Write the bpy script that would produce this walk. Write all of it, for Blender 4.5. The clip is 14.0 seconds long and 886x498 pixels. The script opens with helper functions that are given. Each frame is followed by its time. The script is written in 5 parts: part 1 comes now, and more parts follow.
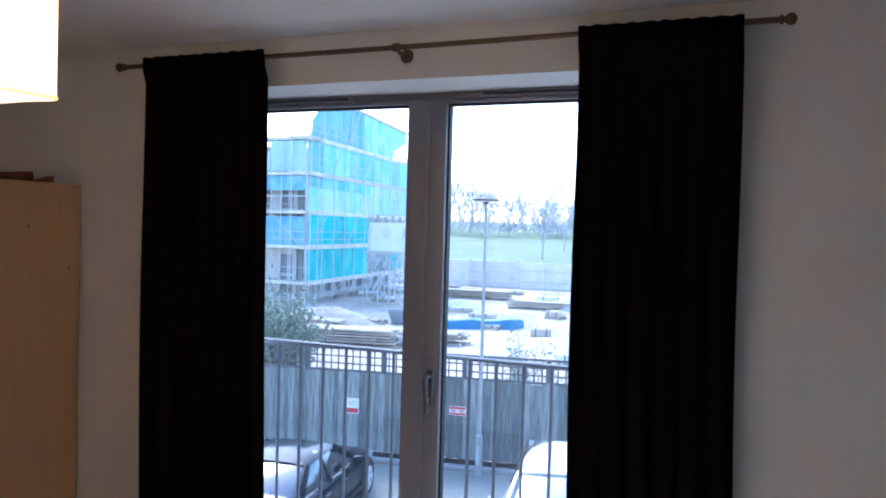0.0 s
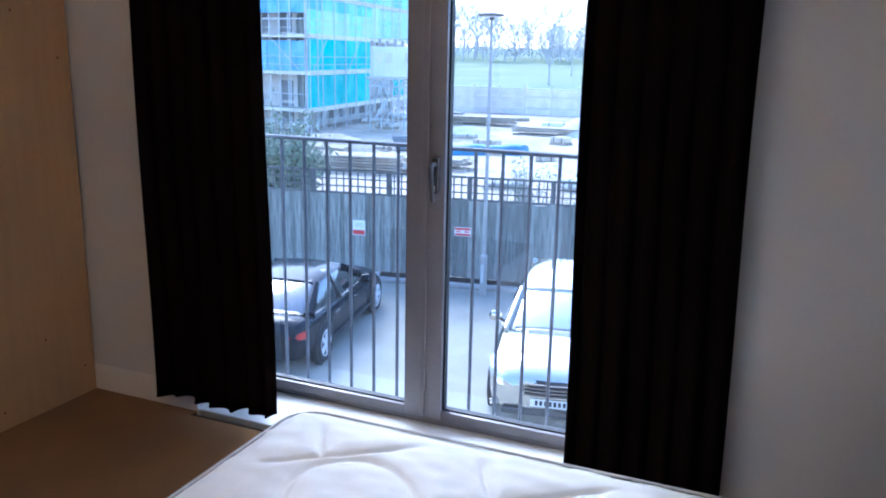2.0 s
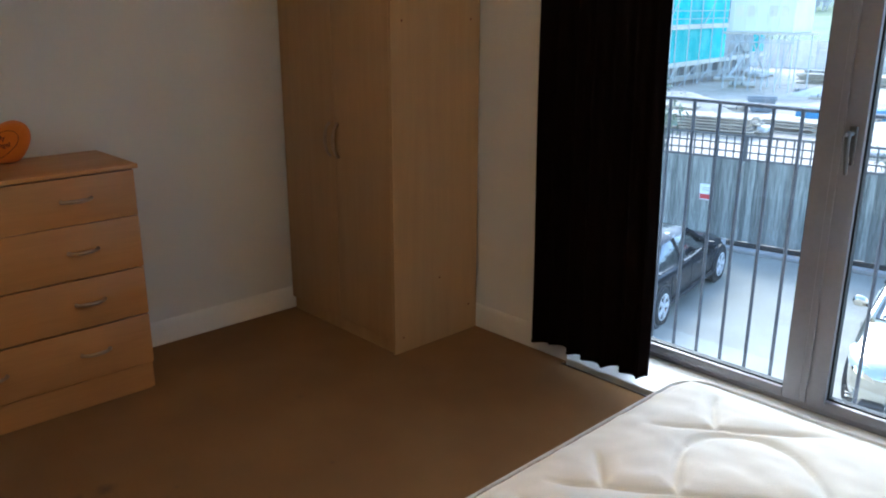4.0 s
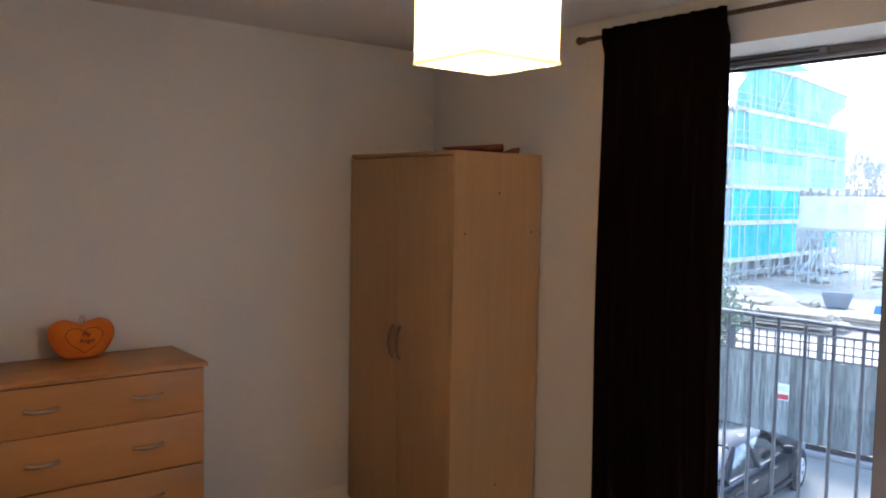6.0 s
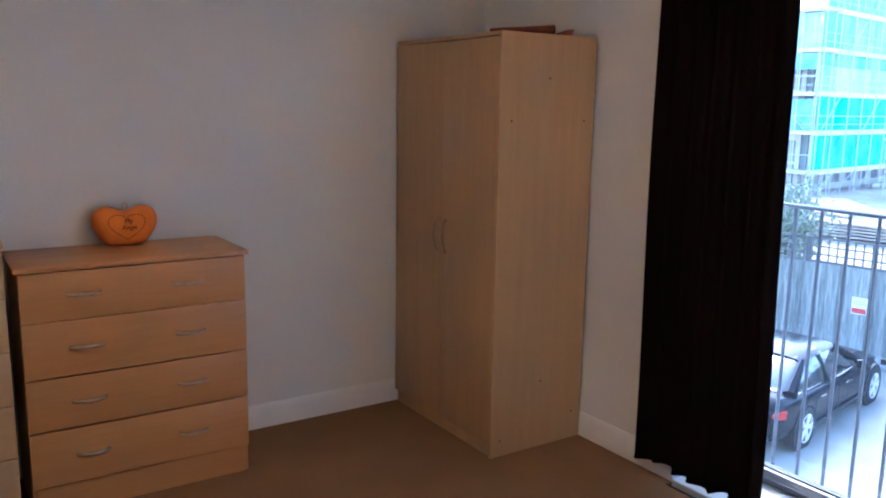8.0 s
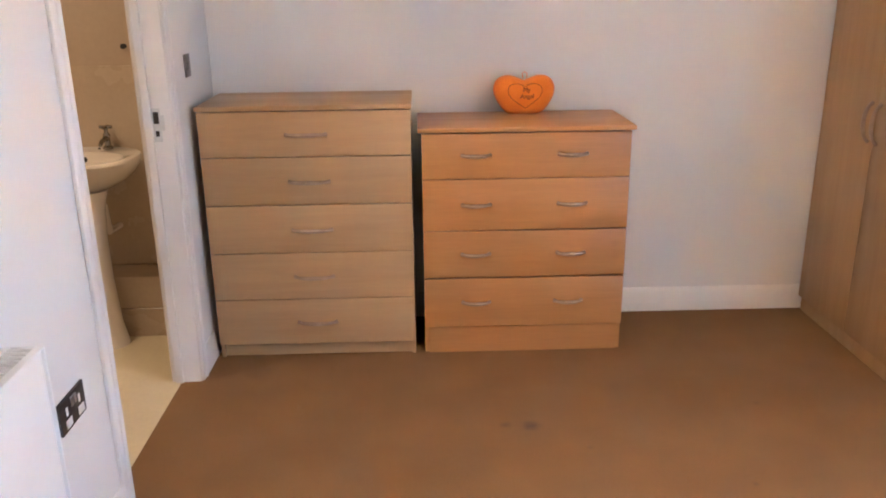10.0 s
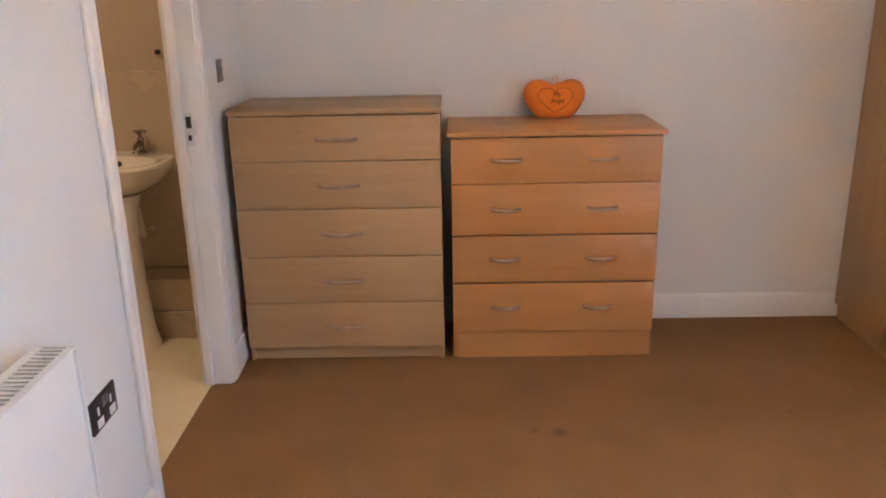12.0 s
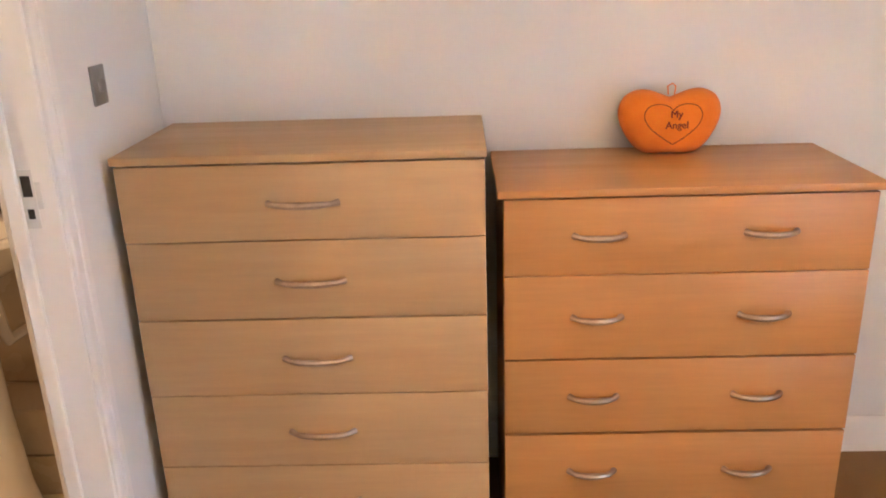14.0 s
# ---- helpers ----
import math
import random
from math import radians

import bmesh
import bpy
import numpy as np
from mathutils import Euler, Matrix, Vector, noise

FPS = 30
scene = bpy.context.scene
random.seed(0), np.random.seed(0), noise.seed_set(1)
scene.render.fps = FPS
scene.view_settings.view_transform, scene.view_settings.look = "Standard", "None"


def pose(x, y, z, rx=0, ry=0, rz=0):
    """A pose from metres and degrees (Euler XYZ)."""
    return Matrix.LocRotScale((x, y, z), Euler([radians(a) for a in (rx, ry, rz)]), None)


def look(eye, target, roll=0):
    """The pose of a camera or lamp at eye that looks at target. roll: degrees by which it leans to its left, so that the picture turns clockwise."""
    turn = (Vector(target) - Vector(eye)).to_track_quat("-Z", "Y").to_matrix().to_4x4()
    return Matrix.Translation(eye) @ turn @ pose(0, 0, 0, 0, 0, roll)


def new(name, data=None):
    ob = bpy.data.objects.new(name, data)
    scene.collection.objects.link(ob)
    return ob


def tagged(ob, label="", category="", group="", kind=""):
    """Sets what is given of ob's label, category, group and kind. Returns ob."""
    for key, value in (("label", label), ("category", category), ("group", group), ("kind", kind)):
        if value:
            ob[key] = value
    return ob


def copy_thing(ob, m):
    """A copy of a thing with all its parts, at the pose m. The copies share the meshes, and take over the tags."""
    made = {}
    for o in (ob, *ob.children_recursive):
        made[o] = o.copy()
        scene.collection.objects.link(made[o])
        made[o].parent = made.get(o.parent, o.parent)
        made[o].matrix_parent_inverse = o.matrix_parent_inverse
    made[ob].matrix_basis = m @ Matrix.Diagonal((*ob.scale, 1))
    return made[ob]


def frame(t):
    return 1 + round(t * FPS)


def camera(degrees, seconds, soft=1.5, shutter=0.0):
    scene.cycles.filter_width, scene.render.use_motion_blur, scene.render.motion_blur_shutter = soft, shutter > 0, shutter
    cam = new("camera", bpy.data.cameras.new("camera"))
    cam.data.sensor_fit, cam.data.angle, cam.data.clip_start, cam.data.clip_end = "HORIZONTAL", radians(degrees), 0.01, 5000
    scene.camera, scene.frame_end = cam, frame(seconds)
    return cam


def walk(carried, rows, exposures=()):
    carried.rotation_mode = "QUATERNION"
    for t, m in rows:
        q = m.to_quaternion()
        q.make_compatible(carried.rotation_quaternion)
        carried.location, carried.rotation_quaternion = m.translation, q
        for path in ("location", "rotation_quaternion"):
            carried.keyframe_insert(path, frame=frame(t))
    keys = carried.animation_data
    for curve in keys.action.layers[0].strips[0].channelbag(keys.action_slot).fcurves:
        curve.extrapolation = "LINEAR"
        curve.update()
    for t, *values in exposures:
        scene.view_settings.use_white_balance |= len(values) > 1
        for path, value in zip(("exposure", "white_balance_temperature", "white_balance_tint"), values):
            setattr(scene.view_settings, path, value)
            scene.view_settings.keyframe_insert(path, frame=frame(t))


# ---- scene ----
# ---- camera ----
cam = camera(57.4, 14.0, soft=1.9)
PATH = [
    (0, (0.238, 0.055, 1.698), (-0.539, 1.897, 1.648), 1.6),
    (0.5, (0.236, 0.045, 1.65), (-0.537, 1.884, 1.500), 1.3),
    (1, (0.224, 0.07, 1.603), (-0.545, 1.898, 1.341), 1.3),
    (1.5, (0.213, 0.1, 1.554), (-0.551, 1.91, 1.178), 1.2),
    (2, (0.214, 0.11, 1.527), (-0.543, 1.902, 1.061), 1.2),
    (2.5, (0.193, 0.105, 1.505), (-0.682, 1.828, 0.991), -0.1),
    (3, (0.096, 0.069, 1.497), (-0.971, 1.67, 0.952), -1.0),
    (3.5, (0.032, 0.021, 1.497), (-1.275, 1.419, 0.919), -1.9),
    (4, (0.046, -0.019, 1.541), (-1.349, 1.294, 0.965), 0.1),
    (6.5, (0.131, -0.035, 1.652), (-1.449, 1.187, 1.559), 1.4),
    (7, (0.146, -0.012, 1.612), (-1.435, 1.199, 1.424), 1.1),
    (7.5, (0.173, 0.035, 1.574), (-1.41, 1.221, 1.281), 1.1),
    (8, (0.092, 0.128, 1.546), (-1.551, 1.212, 1.194), 1.0),
    (8.5, (0.011, 0.213, 1.497), (-1.796, 0.909, 0.995), -0.2),
    (9, (0.039, 0.369, 1.474), (-1.865, 0.594, 0.907), -0.1),
    (11.5, (0.082, 0.417, 1.479), (-1.817, 0.409, 0.854), -1.0),
    (12, (0.068, 0.411, 1.468), (-1.838, 0.386, 0.864), -1.1),
    (12.5, (-0.087, 0.362, 1.444), (-1.992, 0.307, 0.848), -1.3),
    (13, (-0.389, 0.309, 1.468), (-2.291, 0.247, 0.856), -1.4),
    (13.5, (-0.845, 0.295, 1.445), (-2.731, 0.252, 0.782), -1.45),
    (14, (-1.315, 0.32, 1.42), (-3.203, 0.266, 0.762), -1.85),
]
EXPOSURES = [(0.0, 2.36, 5050, 10), (2.0, 2.38, 4820, 10), (3.0, 2.39, 4850, 5), (3.5, 2.45, 5000, -2), (4.0, 2.57, 5450, 0), (6.3, 2.87, 5850, 10), (7.0, 2.97, 5450, 10),
             (8.0, 3.25, 4850, 10), (8.5, 3.82, 4850, 10), (9.0, 4.57, 5000, 10), (11.5, 4.15, 5500, 10), (12.5, 4.05, 5550, 10), (13.5, 4.48, 5950, 10), (14.0, 4.75, 5800, 10)]

walk(cam, [(t, look(eye, target, roll)) for t, eye, target, roll in PATH], EXPOSURES)

# ---- world and light ----
world = bpy.data.worlds.new("overcast_sky")
world.use_nodes = True
scene.world = world
wt = world.node_tree
sky = wt.nodes.new("ShaderNodeTexSky")
sky.sky_type = "NISHITA"
sky.sun_disc = False
sky.sun_elevation, sky.sun_rotation = radians(42), radians(-44)
sky.air_density, sky.dust_density, sky.ozone_density = 1.0, 1.2, 1.0
wt.links.new(sky.outputs[0], wt.nodes["Background"].inputs[0])
wt.nodes["Background"].inputs[1].default_value = 0.15

sun = bpy.data.lights.new("sun", "SUN")
sun.energy, sun.angle, sun.color = 0.8, radians(30), (1.0, 0.96, 0.9)
sun_ob = new("sun", sun)
sun_ob.matrix_world = look((-17, 25.5, 22), (0, 8, 0))

bulb_light = bpy.data.lights.new("bulb_light", "POINT")
bulb_light.energy, bulb_light.color, bulb_light.shadow_soft_size = 4.2, (1.0, 0.62, 0.33), 0.085
new("bulb_light", bulb_light).location = (-1.228, 1.14, 2.07)

bath_light = bpy.data.lights.new("bathroom_light", "AREA")
bath_light.shape, bath_light.size, bath_light.energy, bath_light.color = "DISK", 0.26, 0.74, (1.0, 0.69, 0.39)
new("bathroom_light", bath_light).location = (-2.45, -1.4, 2.345)


# ---- materials ----
def surface(name, base, second, scale=8.0, stretch=(1, 1, 1), rough=0.6, metal=0.0, bump=0.1, fine=60.0, fine_amount=0.25,
            coat=0.0, vary=0.0, contrast=(0.35, 0.65), sheen=0.0, spec=0.5):
    """A procedural surface: two colours mixed by a broad noise, a fine grain on top, relief from the grain."""
    m = bpy.data.materials.new(name)
    m.use_nodes = True
    nt, n = m.node_tree, m.node_tree.nodes
    b = n["Principled BSDF"]
    co, mp = n.new("ShaderNodeTexCoord"), n.new("ShaderNodeMapping")
    mp.inputs["Scale"].default_value = stretch
    nt.links.new(co.outputs["Object"], mp.inputs[0])
    broad, grain = n.new("ShaderNodeTexNoise"), n.new("ShaderNodeTexNoise")
    broad.inputs["Scale"].default_value, broad.inputs["Detail"].default_value = scale, 5
    grain.inputs["Scale"].default_value, grain.inputs["Detail"].default_value = fine, 3
    ramp, mix, over = n.new("ShaderNodeMapRange"), n.new("ShaderNodeMix"), n.new("ShaderNodeMix")
    ramp.inputs[1].default_value, ramp.inputs[2].default_value = contrast
    mix.data_type = over.data_type = "RGBA"
    mix.inputs[6].default_value, mix.inputs[7].default_value = (*base, 1), (*second, 1)
    over.blend_type, over.inputs[0].default_value = "OVERLAY", fine_amount
    for t in (broad, grain):
        nt.links.new(mp.outputs[0], t.inputs["Vector"])
    nt.links.new(broad.outputs[0], ramp.inputs[0])
    nt.links.new(ramp.outputs[0], mix.inputs[0])
    nt.links.new(mix.outputs[2], over.inputs[6])
    nt.links.new(grain.outputs[0], over.inputs[7])
    out = over.outputs[2]
    if vary:
        info, hsv, r = n.new("ShaderNodeObjectInfo"), n.new("ShaderNodeHueSaturation"), n.new("ShaderNodeMapRange")
        r.inputs[3].default_value, r.inputs[4].default_value = 1 - vary, 1 + vary
        nt.links.new(info.outputs["Random"], r.inputs[0])
        nt.links.new(r.outputs[0], hsv.inputs["Value"])
        nt.links.new(out, hsv.inputs["Color"])
        out = hsv.outputs[0]
    nt.links.new(out, b.inputs["Base Color"])
    rr = n.new("ShaderNodeMapRange")
    rr.inputs[3].default_value, rr.inputs[4].default_value = max(rough - 0.08, 0.02), min(rough + 0.1, 1)
    nt.links.new(broad.outputs[0], rr.inputs[0])
    nt.links.new(rr.outputs[0], b.inputs["Roughness"])
    b.inputs["Metallic"].default_value = metal
    b.inputs["Coat Weight"].default_value = coat
    b.inputs["Sheen Weight"].default_value = sheen
    b.inputs["Specular IOR Level"].default_value = spec
    if bump:
        bp = n.new("ShaderNodeBump")
        bp.inputs["Strength"].default_value, bp.inputs["Distance"].default_value = bump, 0.004
        nt.links.new(grain.outputs[0], bp.inputs["Height"])
        nt.links.new(bp.outputs[0], b.inputs["Normal"])
    return m


def spots(m, places, colour):
    """Small worn stains on a floor: (x, y, radius) each, with a ragged rim."""
    nt, n = m.node_tree, m.node_tree.nodes
    b = n["Principled BSDF"]
    co = n.new("ShaderNodeTexCoord")
    nz = n.new("ShaderNodeTexNoise")
    nz.inputs["Scale"].default_value = 40
    nt.links.new(co.outputs["Object"], nz.inputs["Vector"])
    src = b.inputs["Base Color"].links[0].from_socket
    for x, y, r, strength in places:
        d, add, mr, mx = n.new("ShaderNodeVectorMath"), n.new("ShaderNodeMath"), n.new("ShaderNodeMapRange"), n.new("ShaderNodeMix")
        d.operation = "DISTANCE"
        d.inputs[1].default_value = (x, y, 0)
        nt.links.new(co.outputs["Object"], d.inputs[0])
        add.operation, add.inputs[1].default_value = "MULTIPLY_ADD", r * 1.2
        nt.links.new(nz.outputs[0], add.inputs[0])
        nt.links.new(d.outputs["Value"], add.inputs[2])
        mr.inputs[1].default_value, mr.inputs[2].default_value = r * 0.9, r * 1.9
        mr.inputs[3].default_value, mr.inputs[4].default_value = strength, 0
        nt.links.new(add.outputs[0], mr.inputs[0])
        mx.data_type = "RGBA"
        mx.inputs[7].default_value = (*colour, 1)
        nt.links.new(mr.outputs[0], mx.inputs[0])
        nt.links.new(src, mx.inputs[6])
        src = mx.outputs[2]
    nt.links.new(src, b.inputs["Base Color"])


def clear_glass(name, tint=(1, 1, 1), rough=0.0):
    m = bpy.data.materials.new(name)
    m.use_nodes = True
    b = m.node_tree.nodes["Principled BSDF"]
    b.inputs["Base Color"].default_value = (*tint, 1)
    b.inputs["Transmission Weight"].default_value = 1
    b.inputs["Roughness"].default_value = rough
    b.inputs["IOR"].default_value = 1.45
    return m


def misted_glare_glass(name):
    """Clear glass with a pale film standing in for veiling glare, and mist on its lower part."""
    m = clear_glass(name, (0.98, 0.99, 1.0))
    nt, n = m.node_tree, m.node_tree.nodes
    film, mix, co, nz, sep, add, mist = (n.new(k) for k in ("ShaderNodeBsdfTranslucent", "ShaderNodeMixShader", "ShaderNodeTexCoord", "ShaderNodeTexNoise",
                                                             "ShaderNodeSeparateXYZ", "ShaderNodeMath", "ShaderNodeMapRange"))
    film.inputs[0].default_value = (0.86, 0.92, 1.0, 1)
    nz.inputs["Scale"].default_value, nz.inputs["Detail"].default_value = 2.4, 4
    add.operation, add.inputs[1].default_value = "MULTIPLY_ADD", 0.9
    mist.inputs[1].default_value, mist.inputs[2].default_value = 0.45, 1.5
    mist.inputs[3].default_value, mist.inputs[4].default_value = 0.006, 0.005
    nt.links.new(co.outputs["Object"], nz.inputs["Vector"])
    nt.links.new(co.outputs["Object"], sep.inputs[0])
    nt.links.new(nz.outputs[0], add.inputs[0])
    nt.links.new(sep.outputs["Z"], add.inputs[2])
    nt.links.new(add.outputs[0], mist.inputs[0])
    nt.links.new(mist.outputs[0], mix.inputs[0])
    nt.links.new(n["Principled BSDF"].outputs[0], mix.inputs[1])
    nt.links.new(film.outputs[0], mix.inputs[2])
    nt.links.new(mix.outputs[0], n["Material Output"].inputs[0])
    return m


PAINT = surface("wall_paint", (0.745, 0.735, 0.71), (0.715, 0.705, 0.68), 1.3, rough=0.75, bump=0.06, fine=90, fine_amount=0.05)
CEIL = surface("ceiling_paint", (0.78, 0.76, 0.74), (0.73, 0.71, 0.69), 1.1, rough=0.85, bump=0.05, fine=80, fine_amount=0.05)
GLOSS = surface("gloss_white", (0.80, 0.78, 0.75), (0.74, 0.72, 0.69), 3, rough=0.35, bump=0.04, fine=50, fine_amount=0.08)
CARPET = surface("tan_carpet", (0.226, 0.116, 0.034), (0.200, 0.101, 0.029), 3.2, rough=0.97, bump=0.8, fine=260, fine_amount=0.5, sheen=0.03)
spots(CARPET, [(-2.43, 0.772, 0.03, 0.75), (-2.44, 0.685, 0.02, 0.5), (-2.55, 1.62, 0.012, 0.5), (-2.05, 1.42, 0.010, 0.45), (-2.28, 0.95, 0.010, 0.4), (-2.9, -0.25, 0.07, 0.22), (-2.1, 0.2, 0.1, 0.12)], (0.10, 0.055, 0.03))
MAPLE = surface("pale_maple_laminate", (0.500, 0.312, 0.145), (0.468, 0.289, 0.132), 2.2, (12, 1.0, 14), 0.42, bump=0.02, fine=9, fine_amount=0.07, vary=0.04)
BEECH = surface("orange_beech_laminate", (0.505, 0.238, 0.075), (0.475, 0.219, 0.067), 2.2, (12, 1.0, 14), 0.36, bump=0.02, fine=9, fine_amount=0.09, vary=0.05)
MAPLE_UP = surface("maple_laminate_upright", (0.470, 0.290, 0.135), (0.440, 0.268, 0.122), 2.0, (13, 13, 0.8), 0.45, bump=0.02, fine=9, fine_amount=0.07, vary=0.03)
HANDLE = surface("dark_satin_handle", (0.15, 0.145, 0.145), (0.12, 0.115, 0.115), 30, rough=0.42, metal=0.6, bump=0.02, fine=200, fine_amount=0.1)
NICKEL = surface("satin_nickel", (0.50, 0.375, 0.28), (0.44, 0.325, 0.24), 30, rough=0.5, metal=1, bump=0.02, fine=200, fine_amount=0.1)
CHROME = surface("chrome", (0.34, 0.32, 0.29), (0.24, 0.225, 0.20), 30, rough=0.12, metal=1, bump=0, fine=200, fine_amount=0.05)
GAP = surface("brown_shadow_gap", (0.12, 0.066, 0.033), (0.15, 0.084, 0.042), 10, rough=0.8, bump=0.02, fine_amount=0.1)
STEEL = surface("grey_brushed_steel", (0.30, 0.285, 0.27), (0.25, 0.24, 0.225), 30, rough=0.42, metal=0.8, bump=0.02, fine=200, fine_amount=0.1)
DARK = surface("dark_gap", (0.02, 0.017, 0.015), (0.03, 0.025, 0.02), 10, rough=0.8, bump=0.02, fine_amount=0.1)
FABRIC = surface("black_brown_curtain", (0.0052, 0.0033, 0.0031), (0.0068, 0.0043, 0.0039), 5, rough=1.0, bump=0.2, fine=500, fine_amount=0.3, spec=0.03)
UPVC = surface("grey_window_frame", (0.28, 0.272, 0.30), (0.245, 0.24, 0.265), 4, rough=0.4, bump=0.02, fine=60, fine_amount=0.08)
RUBBER = surface("black_rubber", (0.012, 0.012, 0.014), (0.02, 0.02, 0.022), 20, rough=0.6, bump=0.05)
GLASS = misted_glare_glass("window_glass")
RAIL = surface("grey_painted_steel", (0.105, 0.117, 0.142), (0.13, 0.14, 0.16), 12, rough=0.75, metal=0.0, bump=0.05, fine=80)
BRASS = surface("dark_brass_rod", (0.17, 0.12, 0.075), (0.12, 0.085, 0.055), 15, rough=0.38, metal=0.9, bump=0.03)
TICK = surface("white_quilted_ticking", (0.86, 0.86, 0.84), (0.82, 0.82, 0.80), 6, rough=0.85, bump=0.25, fine=300, fine_amount=0.15, sheen=0.2)
PIPING = surface("grey_piping", (0.60, 0.59, 0.58), (0.52, 0.51, 0.50), 20, rough=0.8, bump=0.1)
DIVAN = surface("cream_divan_cloth", (0.55, 0.50, 0.43), (0.48, 0.44, 0.38), 8, rough=0.95, bump=0.3, fine=300)
PLUSH = surface("orange_plush", (0.93, 0.265, 0.016), (0.85, 0.215, 0.01), 14, rough=1.0, bump=0.9, fine=350, fine_amount=0.35, sheen=0.12)
STITCH = surface("dark_red_stitching", (0.20, 0.02, 0.012), (0.26, 0.03, 0.015), 40, rough=0.9, bump=0.2)
BROWN = surface("brown_cane", (0.22, 0.055, 0.02), (0.14, 0.036, 0.014), 12, rough=0.6, bump=0.2)
SOCKET = surface("dark_bronze_plate", (0.045, 0.038, 0.034), (0.06, 0.05, 0.045), 20, rough=0.35, metal=0.4, bump=0.02)
WHITE_PLASTIC = surface("white_plastic", (0.75, 0.74, 0.72), (0.70, 0.69, 0.67), 10, rough=0.35, bump=0.02, fine_amount=0.05)
RADIATOR = surface("radiator_enamel", (0.80, 0.80, 0.79), (0.75, 0.75, 0.74), 3, rough=0.3, bump=0.03, fine_amount=0.05)
GRILLE = surface("grey_grille_enamel", (0.68, 0.68, 0.66), (0.62, 0.62, 0.60), 10, rough=0.5, bump=0.05)
CERAMIC = surface("cream_ceramic", (0.76, 0.68, 0.57), (0.72, 0.64, 0.53), 3, rough=0.12, bump=0, fine_amount=0.03, coat=0.5)
CREAM_TILE = surface("cream_tile", (0.53, 0.42, 0.30), (0.48, 0.38, 0.27), 4, rough=0.25, bump=0.03, fine_amount=0.06)
VINYL = surface("cream_vinyl", (0.70, 0.60, 0.40), (0.64, 0.54, 0.35), 3, rough=0.45, bump=0.04, fine_amount=0.1)
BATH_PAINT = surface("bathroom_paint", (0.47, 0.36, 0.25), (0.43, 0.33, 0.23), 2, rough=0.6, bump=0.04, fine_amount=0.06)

SHADE = bpy.data.materials.new("cream_paper_shade")
SHADE.use_nodes = True
sn = SHADE.node_tree.nodes
s_tr, s_mix, s_co, s_nz, s_mr = (sn.new(k) for k in ("ShaderNodeBsdfTranslucent", "ShaderNodeMixShader", "ShaderNodeTexCoord", "ShaderNodeTexNoise", "ShaderNodeMapRange"))
s_nz.inputs["Scale"].default_value = 14
s_mr.inputs[3].default_value, s_mr.inputs[4].default_value = 0.55, 0.75
s_tr.inputs[0].default_value = (0.86, 0.74, 0.52, 1)
sn["Principled BSDF"].inputs[0].default_value = (0.82, 0.72, 0.52, 1)
sn["Principled BSDF"].inputs["Roughness"].default_value = 0.9
SHADE.node_tree.links.new(s_co.outputs["Object"], s_nz.inputs["Vector"])
SHADE.node_tree.links.new(s_nz.outputs[0], s_mr.inputs[0])
SHADE.node_tree.links.new(s_mr.outputs[0], s_mix.inputs[0])
SHADE.node_tree.links.new(sn["Principled BSDF"].outputs[0], s_mix.inputs[1])
SHADE.node_tree.links.new(s_tr.outputs[0], s_mix.inputs[2])
SHADE.node_tree.links.new(s_mix.outputs[0], sn["Material Output"].inputs[0])


def glowing(name, colour, strength):
    m = bpy.data.materials.new(name)
    m.use_nodes = True
    b = m.node_tree.nodes["Principled BSDF"]
    b.inputs["Emission Color"].default_value = (*colour, 1)
    b.inputs["Emission Strength"].default_value = strength
    return m


BULB = glowing("lit_bulb", (1.0, 0.75, 0.45), 5)
LENS = glowing("lit_ceiling_lens", (1.0, 0.8, 0.55), 0.5)

# outdoors
ASPHALT = surface("pale_tarmac", (0.32, 0.31, 0.265), (0.25, 0.243, 0.205), 0.9, rough=0.8, bump=0.4, fine=30, fine_amount=0.4)
SOIL = surface("site_soil", (0.52, 0.44, 0.36), (0.36, 0.295, 0.235), 0.25, rough=0.95, bump=0.6, fine=3, fine_amount=0.5)
GRASS = surface("park_grass", (0.20, 0.235, 0.13), (0.15, 0.19, 0.09), 0.12, rough=0.95, bump=0.5, fine=4, fine_amount=0.5)
FENCE = surface("weathered_fence_board", (0.265, 0.268, 0.240), (0.150, 0.152, 0.136), 2.2, (9, 9, 0.8), 0.9, bump=0.5, fine=8, fine_amount=0.5, vary=0.34)
LATH = surface("weathered_lath", (0.12, 0.115, 0.11), (0.085, 0.08, 0.078), 4, rough=0.9, bump=0.3, fine=20, vary=0.15)
CONCRETE = surface("concrete", (0.40, 0.375, 0.35), (0.30, 0.285, 0.27), 1.5, rough=0.9, bump=0.3, fine=20, fine_amount=0.3)
NET = surface("blue_green_debris_net", (0.04, 0.44, 0.43), (0.12, 0.55, 0.52), 0.8, rough=0.8, bump=0.5, fine=6, fine_amount=0.4, vary=0.2)
NET_BLUE = surface("blue_debris_net", (0.12, 0.34, 0.57), (0.26, 0.47, 0.65), 0.9, rough=0.8, bump=0.5, fine=6, fine_amount=0.4, vary=0.2)
NET_GREEN = surface("green_debris_net", (0.24, 0.58, 0.45), (0.40, 0.68, 0.54), 0.7, rough=0.8, bump=0.5, fine=6, fine_amount=0.4, vary=0.15)
NET_SKY = surface("sky_blue_debris_net", (0.16, 0.47, 0.52), (0.32, 0.58, 0.60), 0.7, (1, 1, 0.35), rough=0.8, bump=0.5, fine=6, fine_amount=0.4, vary=0.15)
